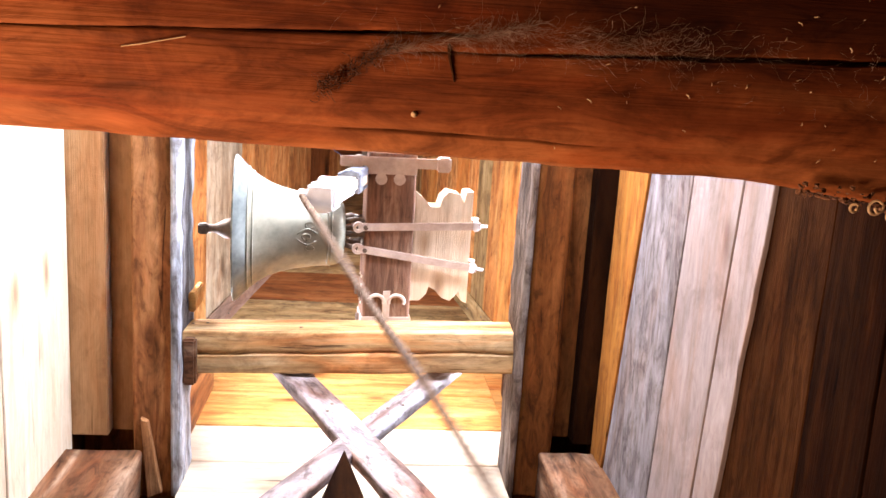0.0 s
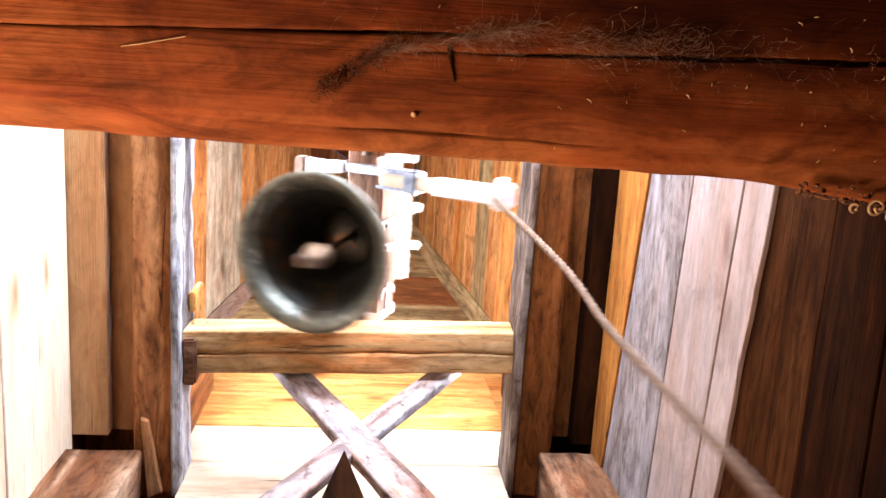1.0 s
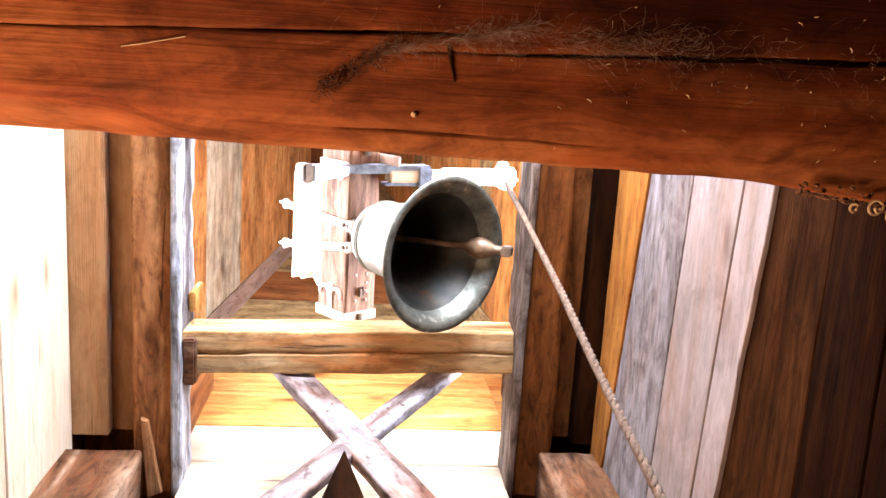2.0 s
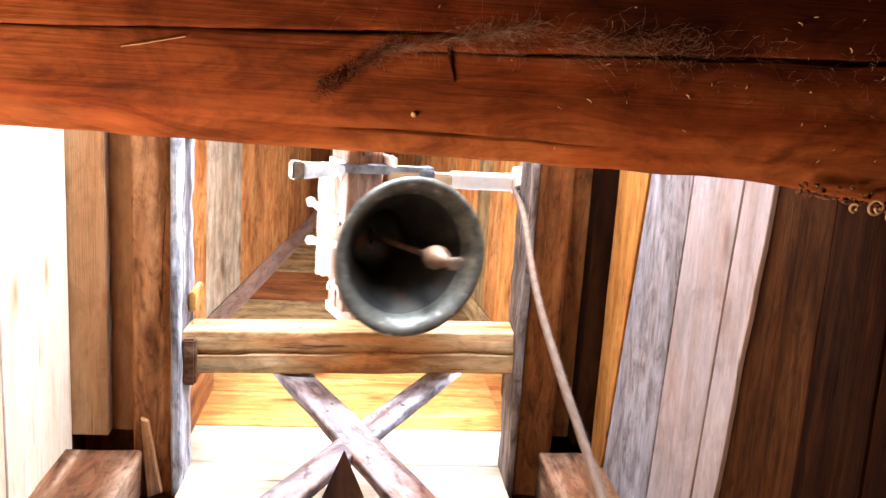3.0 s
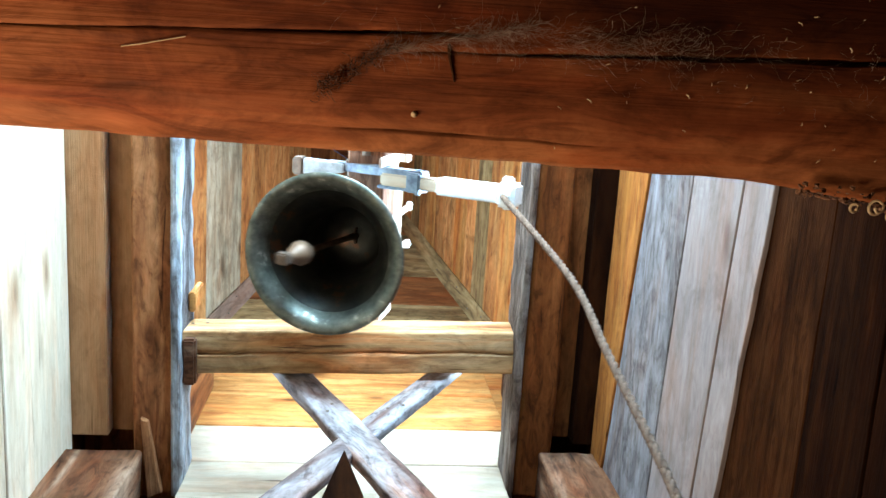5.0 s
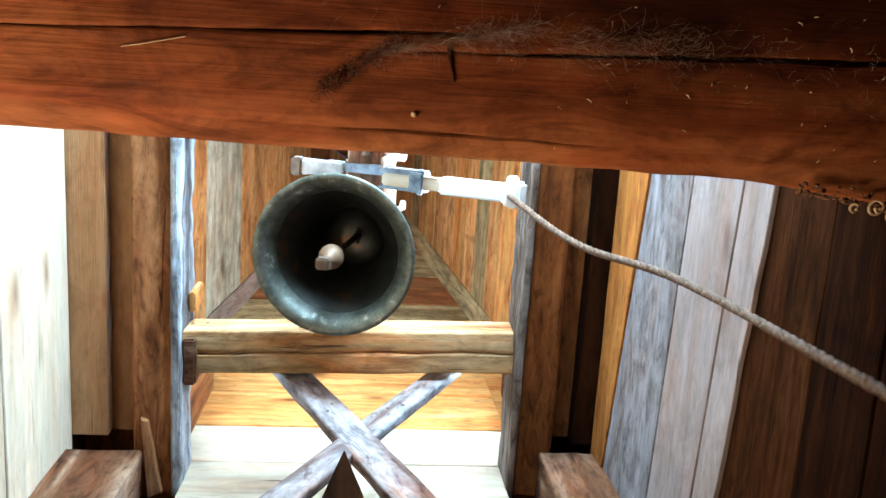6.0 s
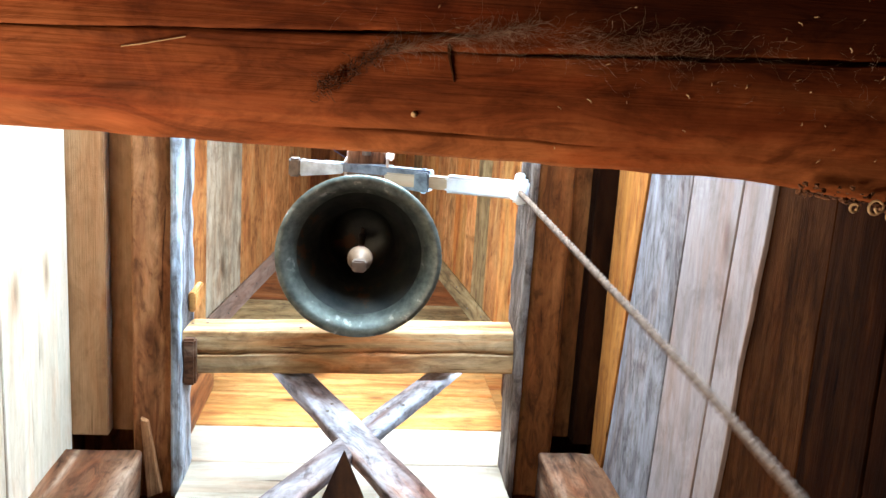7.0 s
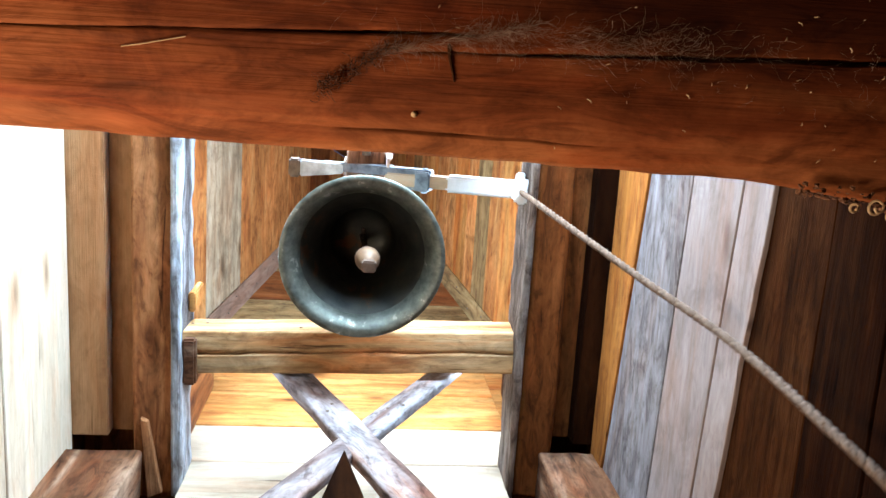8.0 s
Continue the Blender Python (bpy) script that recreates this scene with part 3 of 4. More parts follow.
def build_stage_bits():
    """Short timbers at the ends of the bearing beam, and the splintered wedge by the joist."""
    t = part("bracket", block(-0.70, -0.645, 1.13, 1.33, 4.42, 4.6, 0.008), POST)
    tagged(t, "short red-brown bracket under the bearing beam", "bracket")
    t = part("packing_block", block(-0.70, -0.67, 0.965, 1.05, 4.55, 4.75, 0.006), HONEY)
    tagged(t, "fresh honey-coloured packing block beside the beam", "block")
    for x, mat, lab in ((-0.80, BROWN, "red-brown board post at the stage corner"), (0.9, DARK, "dark board post at the stage corner")):
        t = timber("stage_post", (x, 1.63, 4.6), (x, 1.63, 5.5), (0, -1, 0), 0.1, 0.26, mat, None, rough=0.004, round_=0.01, rings=16, seed=60)
        tagged(t, lab, "post", "stage posts")
    t = board("wedge", [(-0.862, 1.465, 4.385), (-0.835, 1.825, 4.385), (-0.775, 1.80, 4.385), (-0.83, 1.48, 4.385)], 0.03, (0, 0, 1), JOIST)
    tagged(t, "splintered brown wedge beside the joist", "wedge")
    t = timber("sill_beam", (XL, 1.4, 2.78), (XR, 1.4, 2.78), (0, 0, 1), 0.16, 0.18, DARK, None, rough=0.004, round_=0.01, rings=20, seed=62)
    tagged(t, "dark sill beam under the crossed braces", "beam")
    bm = bmesh.new()
    foot = [bm.verts.new((px, py, 0)) for px, py in ((-0.12, 1.19), (0.11, 1.19), (0.11, 1.29), (-0.12, 1.29))]
    neck = [bm.verts.new((v.co.x, v.co.y, 2.95)) for v in foot]
    tip = [bm.verts.new((-0.012, py, pz)) for py, pz in ((1.2, 3.575), (1.285, 3.55))]
    for k in range(4):
        bm.faces.new((foot[k], foot[(k + 1) % 4], neck[(k + 1) % 4], neck[k]))
    bm.faces.new((neck[0], neck[1], tip[0]))
    bm.faces.new((neck[1], neck[2], tip[1], tip[0]))
    bm.faces.new((neck[2], neck[3], tip[1]))
    bm.faces.new((neck[3], neck[0], tip[0], tip[1]))
    bm.faces.new(foot)
    bmesh.ops.recalc_face_normals(bm, faces=bm.faces)
    bmesh.ops.bevel(bm, geom=bm.edges[:], offset=0.006, segments=1, affect="EDGES")
    bm.transform(Matrix.Rotation(radians(90), 4, "Y"))
    t = part("king_post", bm, DARK_SHADED, None, "", pose(0, 0, 0, 0, -90, 0))
    tagged(t, "dark post cut to a point before the crossed braces", "post")


build_stage_bits()


# ---- the bell ----
PIVOT = (0.025, 0.703, 4.74)
bell = thing("church_bell", "bronze church bell with green patina on a timber yoke", "bell", pose(*PIVOT))


def build_bell():
    outer = [(0.0, -0.078), (0.06, -0.08), (0.115, -0.088), (0.14, -0.105), (0.149, -0.13), (0.152, -0.17), (0.157, -0.22), (0.166, -0.29), (0.18, -0.35),
             (0.2, -0.405), (0.226, -0.45), (0.255, -0.487), (0.283, -0.515), (0.302, -0.533), (0.31, -0.543)]
    lip = [(0.308, -0.549), (0.29, -0.549), (0.275, -0.541), (0.256, -0.52), (0.242, -0.495), (0.236, -0.483)]
    inner = [(0.229, -0.475), (0.205, -0.435), (0.18, -0.39), (0.16, -0.34), (0.145, -0.27), (0.135, -0.2), (0.128, -0.14), (0.11, -0.115), (0.06, -0.105), (0.0, -0.103)]
    outer, lip, inner = ([(r * 1.03, z * 1.015) for r, z in line] for line in (outer, lip, inner))
    body = part("body", lathe(outer[:-3], 96), BRONZE_OUT, bell, "dull golden bronze outside", None, True)
    part("rim_band", lathe(outer[-4:], 96), BRONZE_BAND, body, "dark grey band above the mouth", None, True)
    part("lip", lathe([outer[-1]] + lip, 96), BRONZE_LIP, body, "greenish worn sound bow", None, True)
    part("inside", lathe([lip[-1]] + inner, 96), BRONZE_IN, body, "patinated inside, painted darker for the shade within", None, True)
    for z, r in ((-0.147, 0.157), (-0.162, 0.158), (-0.477, 0.25), (-0.497, 0.267)):
        ring = lathe([(r - 0.004, z - 0.004), (r + 0.003, z - 0.002), (r + 0.003, z + 0.002), (r - 0.004, z + 0.004)], 72)
        part("moulding", ring, BRONZE_OUT, body, "", None, True)
    for x, y in ((0.05, -0.05), (0.05, 0.05), (-0.05, -0.05), (-0.05, 0.05), (0.06, 0), (-0.06, 0)):
        part("canon", tube([(x, y, -0.09), (x * 1.25, y * 1.25, -0.05), (x * 1.15, y * 1.15, -0.01), (x * 0.7, y * 0.7, 0.0)], 0.013, 10), RUST, bell, "rusty crown loop", None, True)


def build_relief():
    """A small raised emblem on the waist of the bell: plain rings and leaves."""
    def on_bell(a, z):
        r = 0.168 + 0.09 * max(0.0, -0.29 - z)
        return (r * math.cos(a), r * math.sin(a), z)
    bits = []
    for sign in (-1, 1):
        bits.append(tube([on_bell(sign * (0.1 + 0.1 * math.sin(k * 0.5)), -0.21 - 0.012 * k) for k in range(8)], 0.0035, 6))
        bits.append(tube([on_bell(sign * (0.3 - 0.08 * math.cos(k * 0.7)), -0.24 + 0.02 * math.sin(k * 0.7)) for k in range(9)], 0.003, 6))
    bits.append(tube([on_bell(0.07 * math.cos(k * 0.6), -0.255 + 0.018 * math.sin(k * 0.6)) for k in range(11)], 0.0035, 6))
    part("relief", join(*bits), BRONZE_OUT, bell, "worn raised emblem", None, True)


def build_yoke_studs():
    for y, x in ((0.2, 0.03), (0.24, 0.03), (0.28, 0.03), (0.32, 0.03), (0.2, -0.03), (0.26, -0.03), (0.32, -0.03)):
        part("stud", lathe([(0, -0.006), (0.006, -0.004), (0.007, 0.0), (0.004, 0.008)], 8), STRAP, bell, "", pose(x, y, 0.0), True)
    part("latch", join(block(-0.012, 0.012, 0.255, 0.3, -0.012, 0.004, 0.003), tube([(0, 0.262, -0.01), (0, 0.25, -0.022), (0, 0.29, -0.022)], 0.005, 6)), RUST, bell, "dark iron latch")
    for x in (0.093, -0.093):
        part("upper_band", block(x - 0.004, x + 0.004, -0.31, -0.27, 0.0, 0.215, 0.002), STRAP, bell, "pale iron band")
        part("scallop_plate", lathe([(0, -0.004), (0.026, -0.004), (0.026, 0.004), (0, 0.004)], 14), STRAP, bell, "scalloped iron plate",
             Matrix.Translation((x, -0.25, 0.06)) @ pose(0, 0, 0, 0, 90, 0))
        part("scallop_plate", lathe([(0, -0.004), (0.026, -0.004), (0.026, 0.004), (0, 0.004)], 14), STRAP, bell, "scalloped iron plate",
             Matrix.Translation((x, -0.25, 0.14)) @ pose(0, 0, 0, 0, 90, 0))


def build_yoke():
    # the beam between the bearings, and the lighter carved head above it
    b = timber_mesh(0.77, 0.17, 0.215, rough=0.003, round_=0.012, rings=30, seed=50)
    yoke = part("yoke_beam", b, YOKE, bell, "worn red-brown oak yoke beam", frame_of((0, -0.36, 0.108), (0, 1, 0), (0, 0, 1)), True)
    shape = [(-0.2, 0.216), (0.3, 0.216), (0.3, 0.26), (0.27, 0.29), (0.235, 0.3), (0.25, 0.33), (0.285, 0.36), (0.3, 0.4), (0.27, 0.43), (0.25, 0.44), (0.3, 0.455), (0.31, 0.48),
             (-0.205, 0.48), (-0.2, 0.45), (-0.15, 0.44), (-0.19, 0.42), (-0.2, 0.37), (-0.175, 0.345), (-0.13, 0.33), (-0.13, 0.29), (-0.165, 0.26)]
    bm = extruded(shape, -0.06, 0.06)
    head = part("yoke_head", bm, PALE, bell, "pale carved head board of the yoke", pose(0, 0, 0, 0, 0, 90))
    for sx in (1, -1):
        for y0, y1 in ((-0.035, -0.055), (0.06, 0.14)):
            d = Vector((0, y1 - y0, 0.54)).normalized()
            m = frame_of((sx * 0.094, y0, -0.03), (0, y1 - y0, 0.54), (sx, 0, 0))
            s = part("strap", block(0, 0.545, -0.017, 0.017, -0.005, 0.006, 0.003), STRAP, bell, "pale painted iron strap", m)
            part("eye", lathe([(0.011, -0.012), (0.024, -0.012), (0.024, 0.012), (0.011, 0.012), (0.011, -0.012)], 20), STRAP, s, "", pose(0.0, 0, 0.0))
            part("bolt", lathe([(0, -0.02), (0.01, -0.02), (0.01, 0.02), (0, 0.02)], 10), RUST, s, "", pose(0.03, 0, 0.004))
            part("nut", join(block(0.51, 0.535, -0.022, 0.022, -0.012, 0.012, 0.003), tube([(0.535, 0, 0), (0.575, 0, 0)], 0.007)), WHITE, s, "pale nut and thread")
    # iron shoe with its anchor-shaped plate at the outer end of the yoke, and the gudgeon pins
    part("end_band", join(block(-0.09, 0.09, 0.37, 0.413, -0.004, 0.004, 0.002), block(-0.09, 0.09, 0.37, 0.413, 0.214, 0.222, 0.002),
                          block(0.084, 0.093, 0.37, 0.413, 0, 0.216, 0.002), block(-0.093, -0.084, 0.37, 0.413, 0, 0.216, 0.002)), STRAP, bell, "pale iron end band")
    for sx in (1, -1):
        arc = [(sx * 0.09, 0.3 - 0.03 * math.sin(a) + 0.0, 0.108 + 0.045 + 0.035 * math.cos(a)) for a in [radians(x) for x in range(-20, 201, 20)]]
        arc2 = [(p[0], p[1], 0.216 - p[2]) for p in arc]
        part("anchor_plate", join(block(min(sx * 0.086, sx * 0.094), max(sx * 0.086, sx * 0.094), 0.25, 0.38, 0.092, 0.124, 0.002), tube(arc, 0.009, 6), tube(arc2, 0.009, 6)), STRAP, bell, "pale anchor-shaped iron plate")
    part("gudgeon", tube([(0, 0.38, 0.0), (0, 0.5, 0.0)], 0.02, 12), RUST, bell, "iron gudgeon pin", None, True)
    part("gudgeon", tube([(0, -0.34, 0.0), (0, -0.52, 0.0)], 0.02, 12), RUST, bell, "iron gudgeon pin", None, True)


def build_lever():
    y, tilt = -0.25, pose(0, 0, 0, 0, 17, 0)
    part("lever_rod", tube([(-0.3, y - 0.045, 0.03), (-0.1, y - 0.04, 0.02), (0.12, y - 0.045, -0.02)], 0.011, 10), IRON, bell, "round iron tail rod", None, True)
    part("tail_block", block(-0.335, -0.285, y - 0.06, y + 0.02, -0.025, 0.05, 0.008), RUST, bell, "dark square iron end on the tail of the lever")
    sleeve = block(-0.286, -0.1, y - 0.055, y + 0.015, -0.022, 0.048, 0.006)
    for v in sleeve.verts:
        if v.co.x > -0.2:
            v.co.y = y - 0.03 + (v.co.y - y + 0.03) * 0.6
            v.co.z *= 0.75
    # lit body of the iron tail: its daylight is put into the bright colour
    part("tail_sleeve", sleeve, STEEL, bell, "iron sleeve on the tail of the lever, painted bright as lit")
    part("lever_bar", join(block(-0.2, 0.3, y - 0.05, y - 0.012, -0.035, 0.03, 0.004), block(0.08, 0.3, y + 0.028, y + 0.042, -0.035, 0.03, 0.004)), IRON, bell, "flat iron fork of the lever", tilt)
    arm = part("lever_arm", block(0.1, 0.68, y - 0.027, y + 0.027, -0.045, 0.03, 0.008), PALE, bell, "pale wooden lever arm", tilt)
    # added grip: daylight glare on the pale arm, put in as white
    part("grip", block(0.37, 0.66, y - 0.035, y + 0.037, -0.05, 0.036, 0.01), WHITE, bell, "lever grip, whitened for the strong daylight on it", tilt)
    part("collar", join(block(0.235, 0.3, y - 0.042, y + 0.042, -0.055, 0.04, 0.006), tube([(0.268, y - 0.055, -0.005), (0.268, y + 0.055, -0.005)], 0.012, 8)), IRON, bell, "blue-grey iron collar", tilt)
    part("end_cap", join(block(0.655, 0.735, y - 0.048, y + 0.05, -0.06, 0.045, 0.012), block(0.675, 0.715, y + 0.03, y + 0.06, -0.04, 0.02, 0.006),
                         block(0.665, 0.705, y - 0.07, y - 0.03, -0.03, 0.02, 0.006), tube([(0.695, y, -0.05), (0.695, y, -0.095)], 0.02, 12)), WHITE, bell, "white-painted end cap with a rope eye", tilt)
    part("side_plate", join(block(0.088, 0.1, -0.345, -0.3, -0.12, 0.36, 0.004), block(0.07, 0.125, -0.355, -0.29, 0.3, 0.36, 0.008)), STRAP, bell, "long pale iron side plate with a bolted end")


def build_clapper():
    me_src = (lathe([(0, 0.0), (0.016, -0.005), (0.012, -0.1), (0.012, -0.36), (0.018, -0.4), (0.036, -0.42), (0.048, -0.45), (0.048, -0.468), (0.036, -0.5), (0.022, -0.52),
                         (0.017, -0.54), (0.02, -0.56), (0, -0.56)], 24))
    c = part("clapper", me_src, CLAP, bell, "worn iron clapper with a square tail", pose(0, 0, -0.11), True)
    part("tail", block(-0.026, 0.026, -0.022, 0.022, -0.6, -0.556, 0.006), RUST, c, "dark square tail block")
    part("staple", tube([(0, -0.03, -0.1), (0, -0.03, -0.125), (0, 0, -0.135), (0, 0.03, -0.125), (0, 0.03, -0.1)], 0.007), RUST, bell, "iron staple")
    return c


build_bell()
build_relief()
build_yoke()
build_yoke_studs()
build_lever()
clapper = build_clapper()


# ---- the bell rope ----
rope = thing("bell_rope", "twisted hemp bell rope tied to the lever", "rope")
SEG, COUNT = 0.09, 44


def rope_piece():
    strands = []
    for s in range(3):
        pts = [(0.005 * math.cos(k * 0.5 + s * 2.094), 0.005 * math.sin(k * 0.5 + s * 2.094), -0.004 + (SEG + 0.008) * k / 14) for k in range(15)]
        strands.append(tube(pts, 0.0082, 6))
    return join(*strands)


pieces = [part("rope_piece", rope_piece(), HEMP, rope, "", None, True)]
for _ in range(COUNT - 1):
    o = pieces[0].copy()
    scene.collection.objects.link(o)
    pieces.append(o)


# ---- cobwebs, straw and litter on the great beam ----
def fibre(points, radius):
    return tube([Vector(p) for p in points], radius, 4)


def build_beam_litter():
    rnd = random.Random(5)
    z = 2.247
    straw = part("straw", fibre([(-0.338, -0.012, z), (-0.31, -0.017, z - 0.004), (-0.25, -0.031, z - 0.003)], 0.0011), STRAW)
    tagged(straw, "pale splinter of straw stuck under the beam", "straw")
    bits = []
    def strand(x, y, a, l, r):
        p, bend = [], rnd.gauss(0, 0.9)
        for k in range(6):
            p.append((x, y, z - 0.001 - rnd.uniform(0.0, 0.012)))
            x, y, a = x + l / 5 * math.cos(a), y + l / 5 * math.sin(a), a + bend / 3 + rnd.gauss(0, 0.25)
        bits.append(fibre(p, r))

    for i in range(380):
        x = rnd.gauss(0.32, 0.13)
        strand(x, -0.056 + rnd.gauss(0, 0.013) - 0.015 * x, rnd.gauss(0, 0.5), rnd.uniform(0.012, 0.05), rnd.uniform(0.00007, 0.00016))
    for i in range(110):
        x = rnd.uniform(0.3, 0.85)
        strand(x, -0.04 + rnd.gauss(0, 0.03), rnd.uniform(0, 6.3), rnd.uniform(0.008, 0.03), 0.00014)
    for i in range(260):
        x = rnd.uniform(-0.01, 0.24)
        strand(x, -0.022 - x * 0.22 + rnd.gauss(0, 0.0035), rnd.gauss(-0.2, 0.25), rnd.uniform(0.02, 0.05), rnd.uniform(0.0001, 0.0002))
    web = part("cobweb", join(*bits), WEB)
    tagged(web, "dusty brown cobwebs hanging along the crack", "cobweb", kind="stuff")
    bits.clear()
    for i in range(190):
        u = rnd.random() ** 1.8
        x, y = -0.062 + 0.1 * u + rnd.gauss(0, 0.005), 0.03 - 0.066 * u ** 0.9 + rnd.gauss(0, 0.0065 * (1.1 - 0.8 * u))
        strand(x, y, rnd.gauss(-0.6, 0.8), rnd.uniform(0.006, 0.024), rnd.uniform(0.00016, 0.0005))
    lint = part("lint", join(*bits), NEST)
    tagged(lint, "matted brown lint and dust caught under the beam", "lint", kind="stuff")
    flakes = []
    for i in range(34):
        x, y = rnd.uniform(0.1, 0.85), rnd.uniform(-0.15, 0.1)
        a, l = rnd.uniform(0, 6.3), rnd.uniform(0.0015, 0.005)
        p = [(x, y, z - 0.001), (x + l * math.cos(a), y + l * math.sin(a), z - 0.004), (x + l * 1.7 * math.cos(a + 0.15), y + l * 1.7 * math.sin(a + 0.15), z - 0.002)]
        flakes.append(fibre(p, rnd.uniform(0.0004, 0.0009)))
    part_ = part("wood_flakes", join(*flakes), STRAW)
    tagged(part_, "pale wood flakes and droppings caught on the beam", "flakes", kind="stuff")
    for x, y, r in ((0.765, 0.16, 0.009), (0.8, 0.158, 0.014), (0.83, 0.17, 0.012)):
        pts = [(x + (r - 0.0004 * k) * math.cos(k * 0.5), y + (r - 0.0004 * k) * math.sin(k * 0.5), z - 0.004 - 0.0008 * k) for k in range(20)]
        o = part("wood_shaving", tube(pts, 0.0022, 6), STRAW, None, "", None, True)
        tagged(o, "curled pale wood shaving hanging from the beam", "shaving", "wood shavings")
    crumbs = []
    for i in range(90):
        x = rnd.uniform(0.68, 0.92)
        y = 0.118 + 0.026 * x + (x - 0.6) * 0.12 - abs(rnd.gauss(0, 0.012))
        b = bmesh.new()
        bmesh.ops.create_icosphere(b, subdivisions=1, radius=rnd.uniform(0.0015, 0.0045))
        for v in b.verts:
            v.co = v.co * rnd.uniform(0.6, 1.3) + Vector((x, y, z + 0.012 - abs(rnd.gauss(0, 0.006))))
        crumbs.append(b)
    part_ = part("crumbs", join(*crumbs), CRUMB)
    tagged(part_, "brown crumbs of rotten wood on the beam edge", "crumbs", kind="stuff")
    dent = part("split", tube([(0.119, -0.05, 2.253), (0.122, -0.025, 2.2495), (0.131, 0.008, 2.252)], 0.0035, 6, 0.0015), DARK)
    tagged(dent, "dark raised splinter on the beam", "splinter")
    lump = part("knot", lathe([(0, -0.002), (0.002, -0.0018), (0.004, 0.0005), (0.005, 0.004)], 12), STRAW, None, "", pose(0.075, 0.058, 2.252), True)
    tagged(lump, "small resin bead on the beam", "resin")


build_beam_litter()


# ---- what moves ----
def swing():
    """Seconds, the bell's angle, and the clapper's angle in the bell."""
    return [
        (0, 85, -3.5), (0.1, 80, 1.5), (0.2, 71, -4.7), (0.3, 45, -10.5), (0.4, 20, -10.2), (0.5, -22, -11.5),
        (0.6, -36, -30.7), (0.7, -44, -30.8), (0.8, -30, -31), (0.9, -14, -26), (1, 21, -3.8), (1.1, 41, 6.8),
        (1.2, 57, 24.5), (1.3, 60, 9.3), (1.4, 58, 7.5), (1.5, 38, -2), (1.6, 21, -10.5), (1.7, -14, -21.8),
        (1.8, -30, -30.8), (1.95, -38, -31), (2.1, -29, -28.7), (2.2, -12, -18.5), (2.3, 12, -10.3), (2.4, 36, -4),
        (2.55, 54, 8.2), (2.7, 41, 0.7), (2.8, 22, -3.5), (2.9, -4, -11.2), (3, -20, -12.7), (3.1, -30, -20.3),
        (3.2, -26, -16), (3.3, -13, -18.8), (3.4, 12, -12.8), (3.5, 29, -7.8), (3.6, 43.5, 2.8), (3.7, 45.5, 8.8),
        (3.8, 44, 9.5), (3.9, 31, 2.5), (4, 15, -6.2), (4.1, -5, -16), (4.2, -17, -24.7), (4.3, -20.6, -28.9),
        (4.4, -15, -15), (4.5, -4.5, -5.2), (4.6, 8, 10.5), (4.7, 15.5, 17.8), (4.85, 20.5, 19), (5, 16, 11.2),
        (5.1, 9, 2.8), (5.25, -3, -9), (5.4, -9, -14.3), (5.55, -7, -6.8), (5.7, 0, 3.2), (5.8, 5.5, 7.3),
        (5.9, 10, 4.5), (6, 12, 0.2), (6.1, 11.6, -1.4), (6.2, 9, -5.5), (6.3, 5, -8.8), (6.4, 0.8, -8.3),
        (6.5, -2.6, -5.9), (6.6, -3.6, -4.9), (6.8, -2.2, -1.8), (7, 1.7, -0.7), (7.2, 3.8, -0.3), (7.4, 3.8, -0.3),
        (7.6, 2.2, -1.5), (7.8, 0.4, -2.4), (8, 0.2, -2.4),]


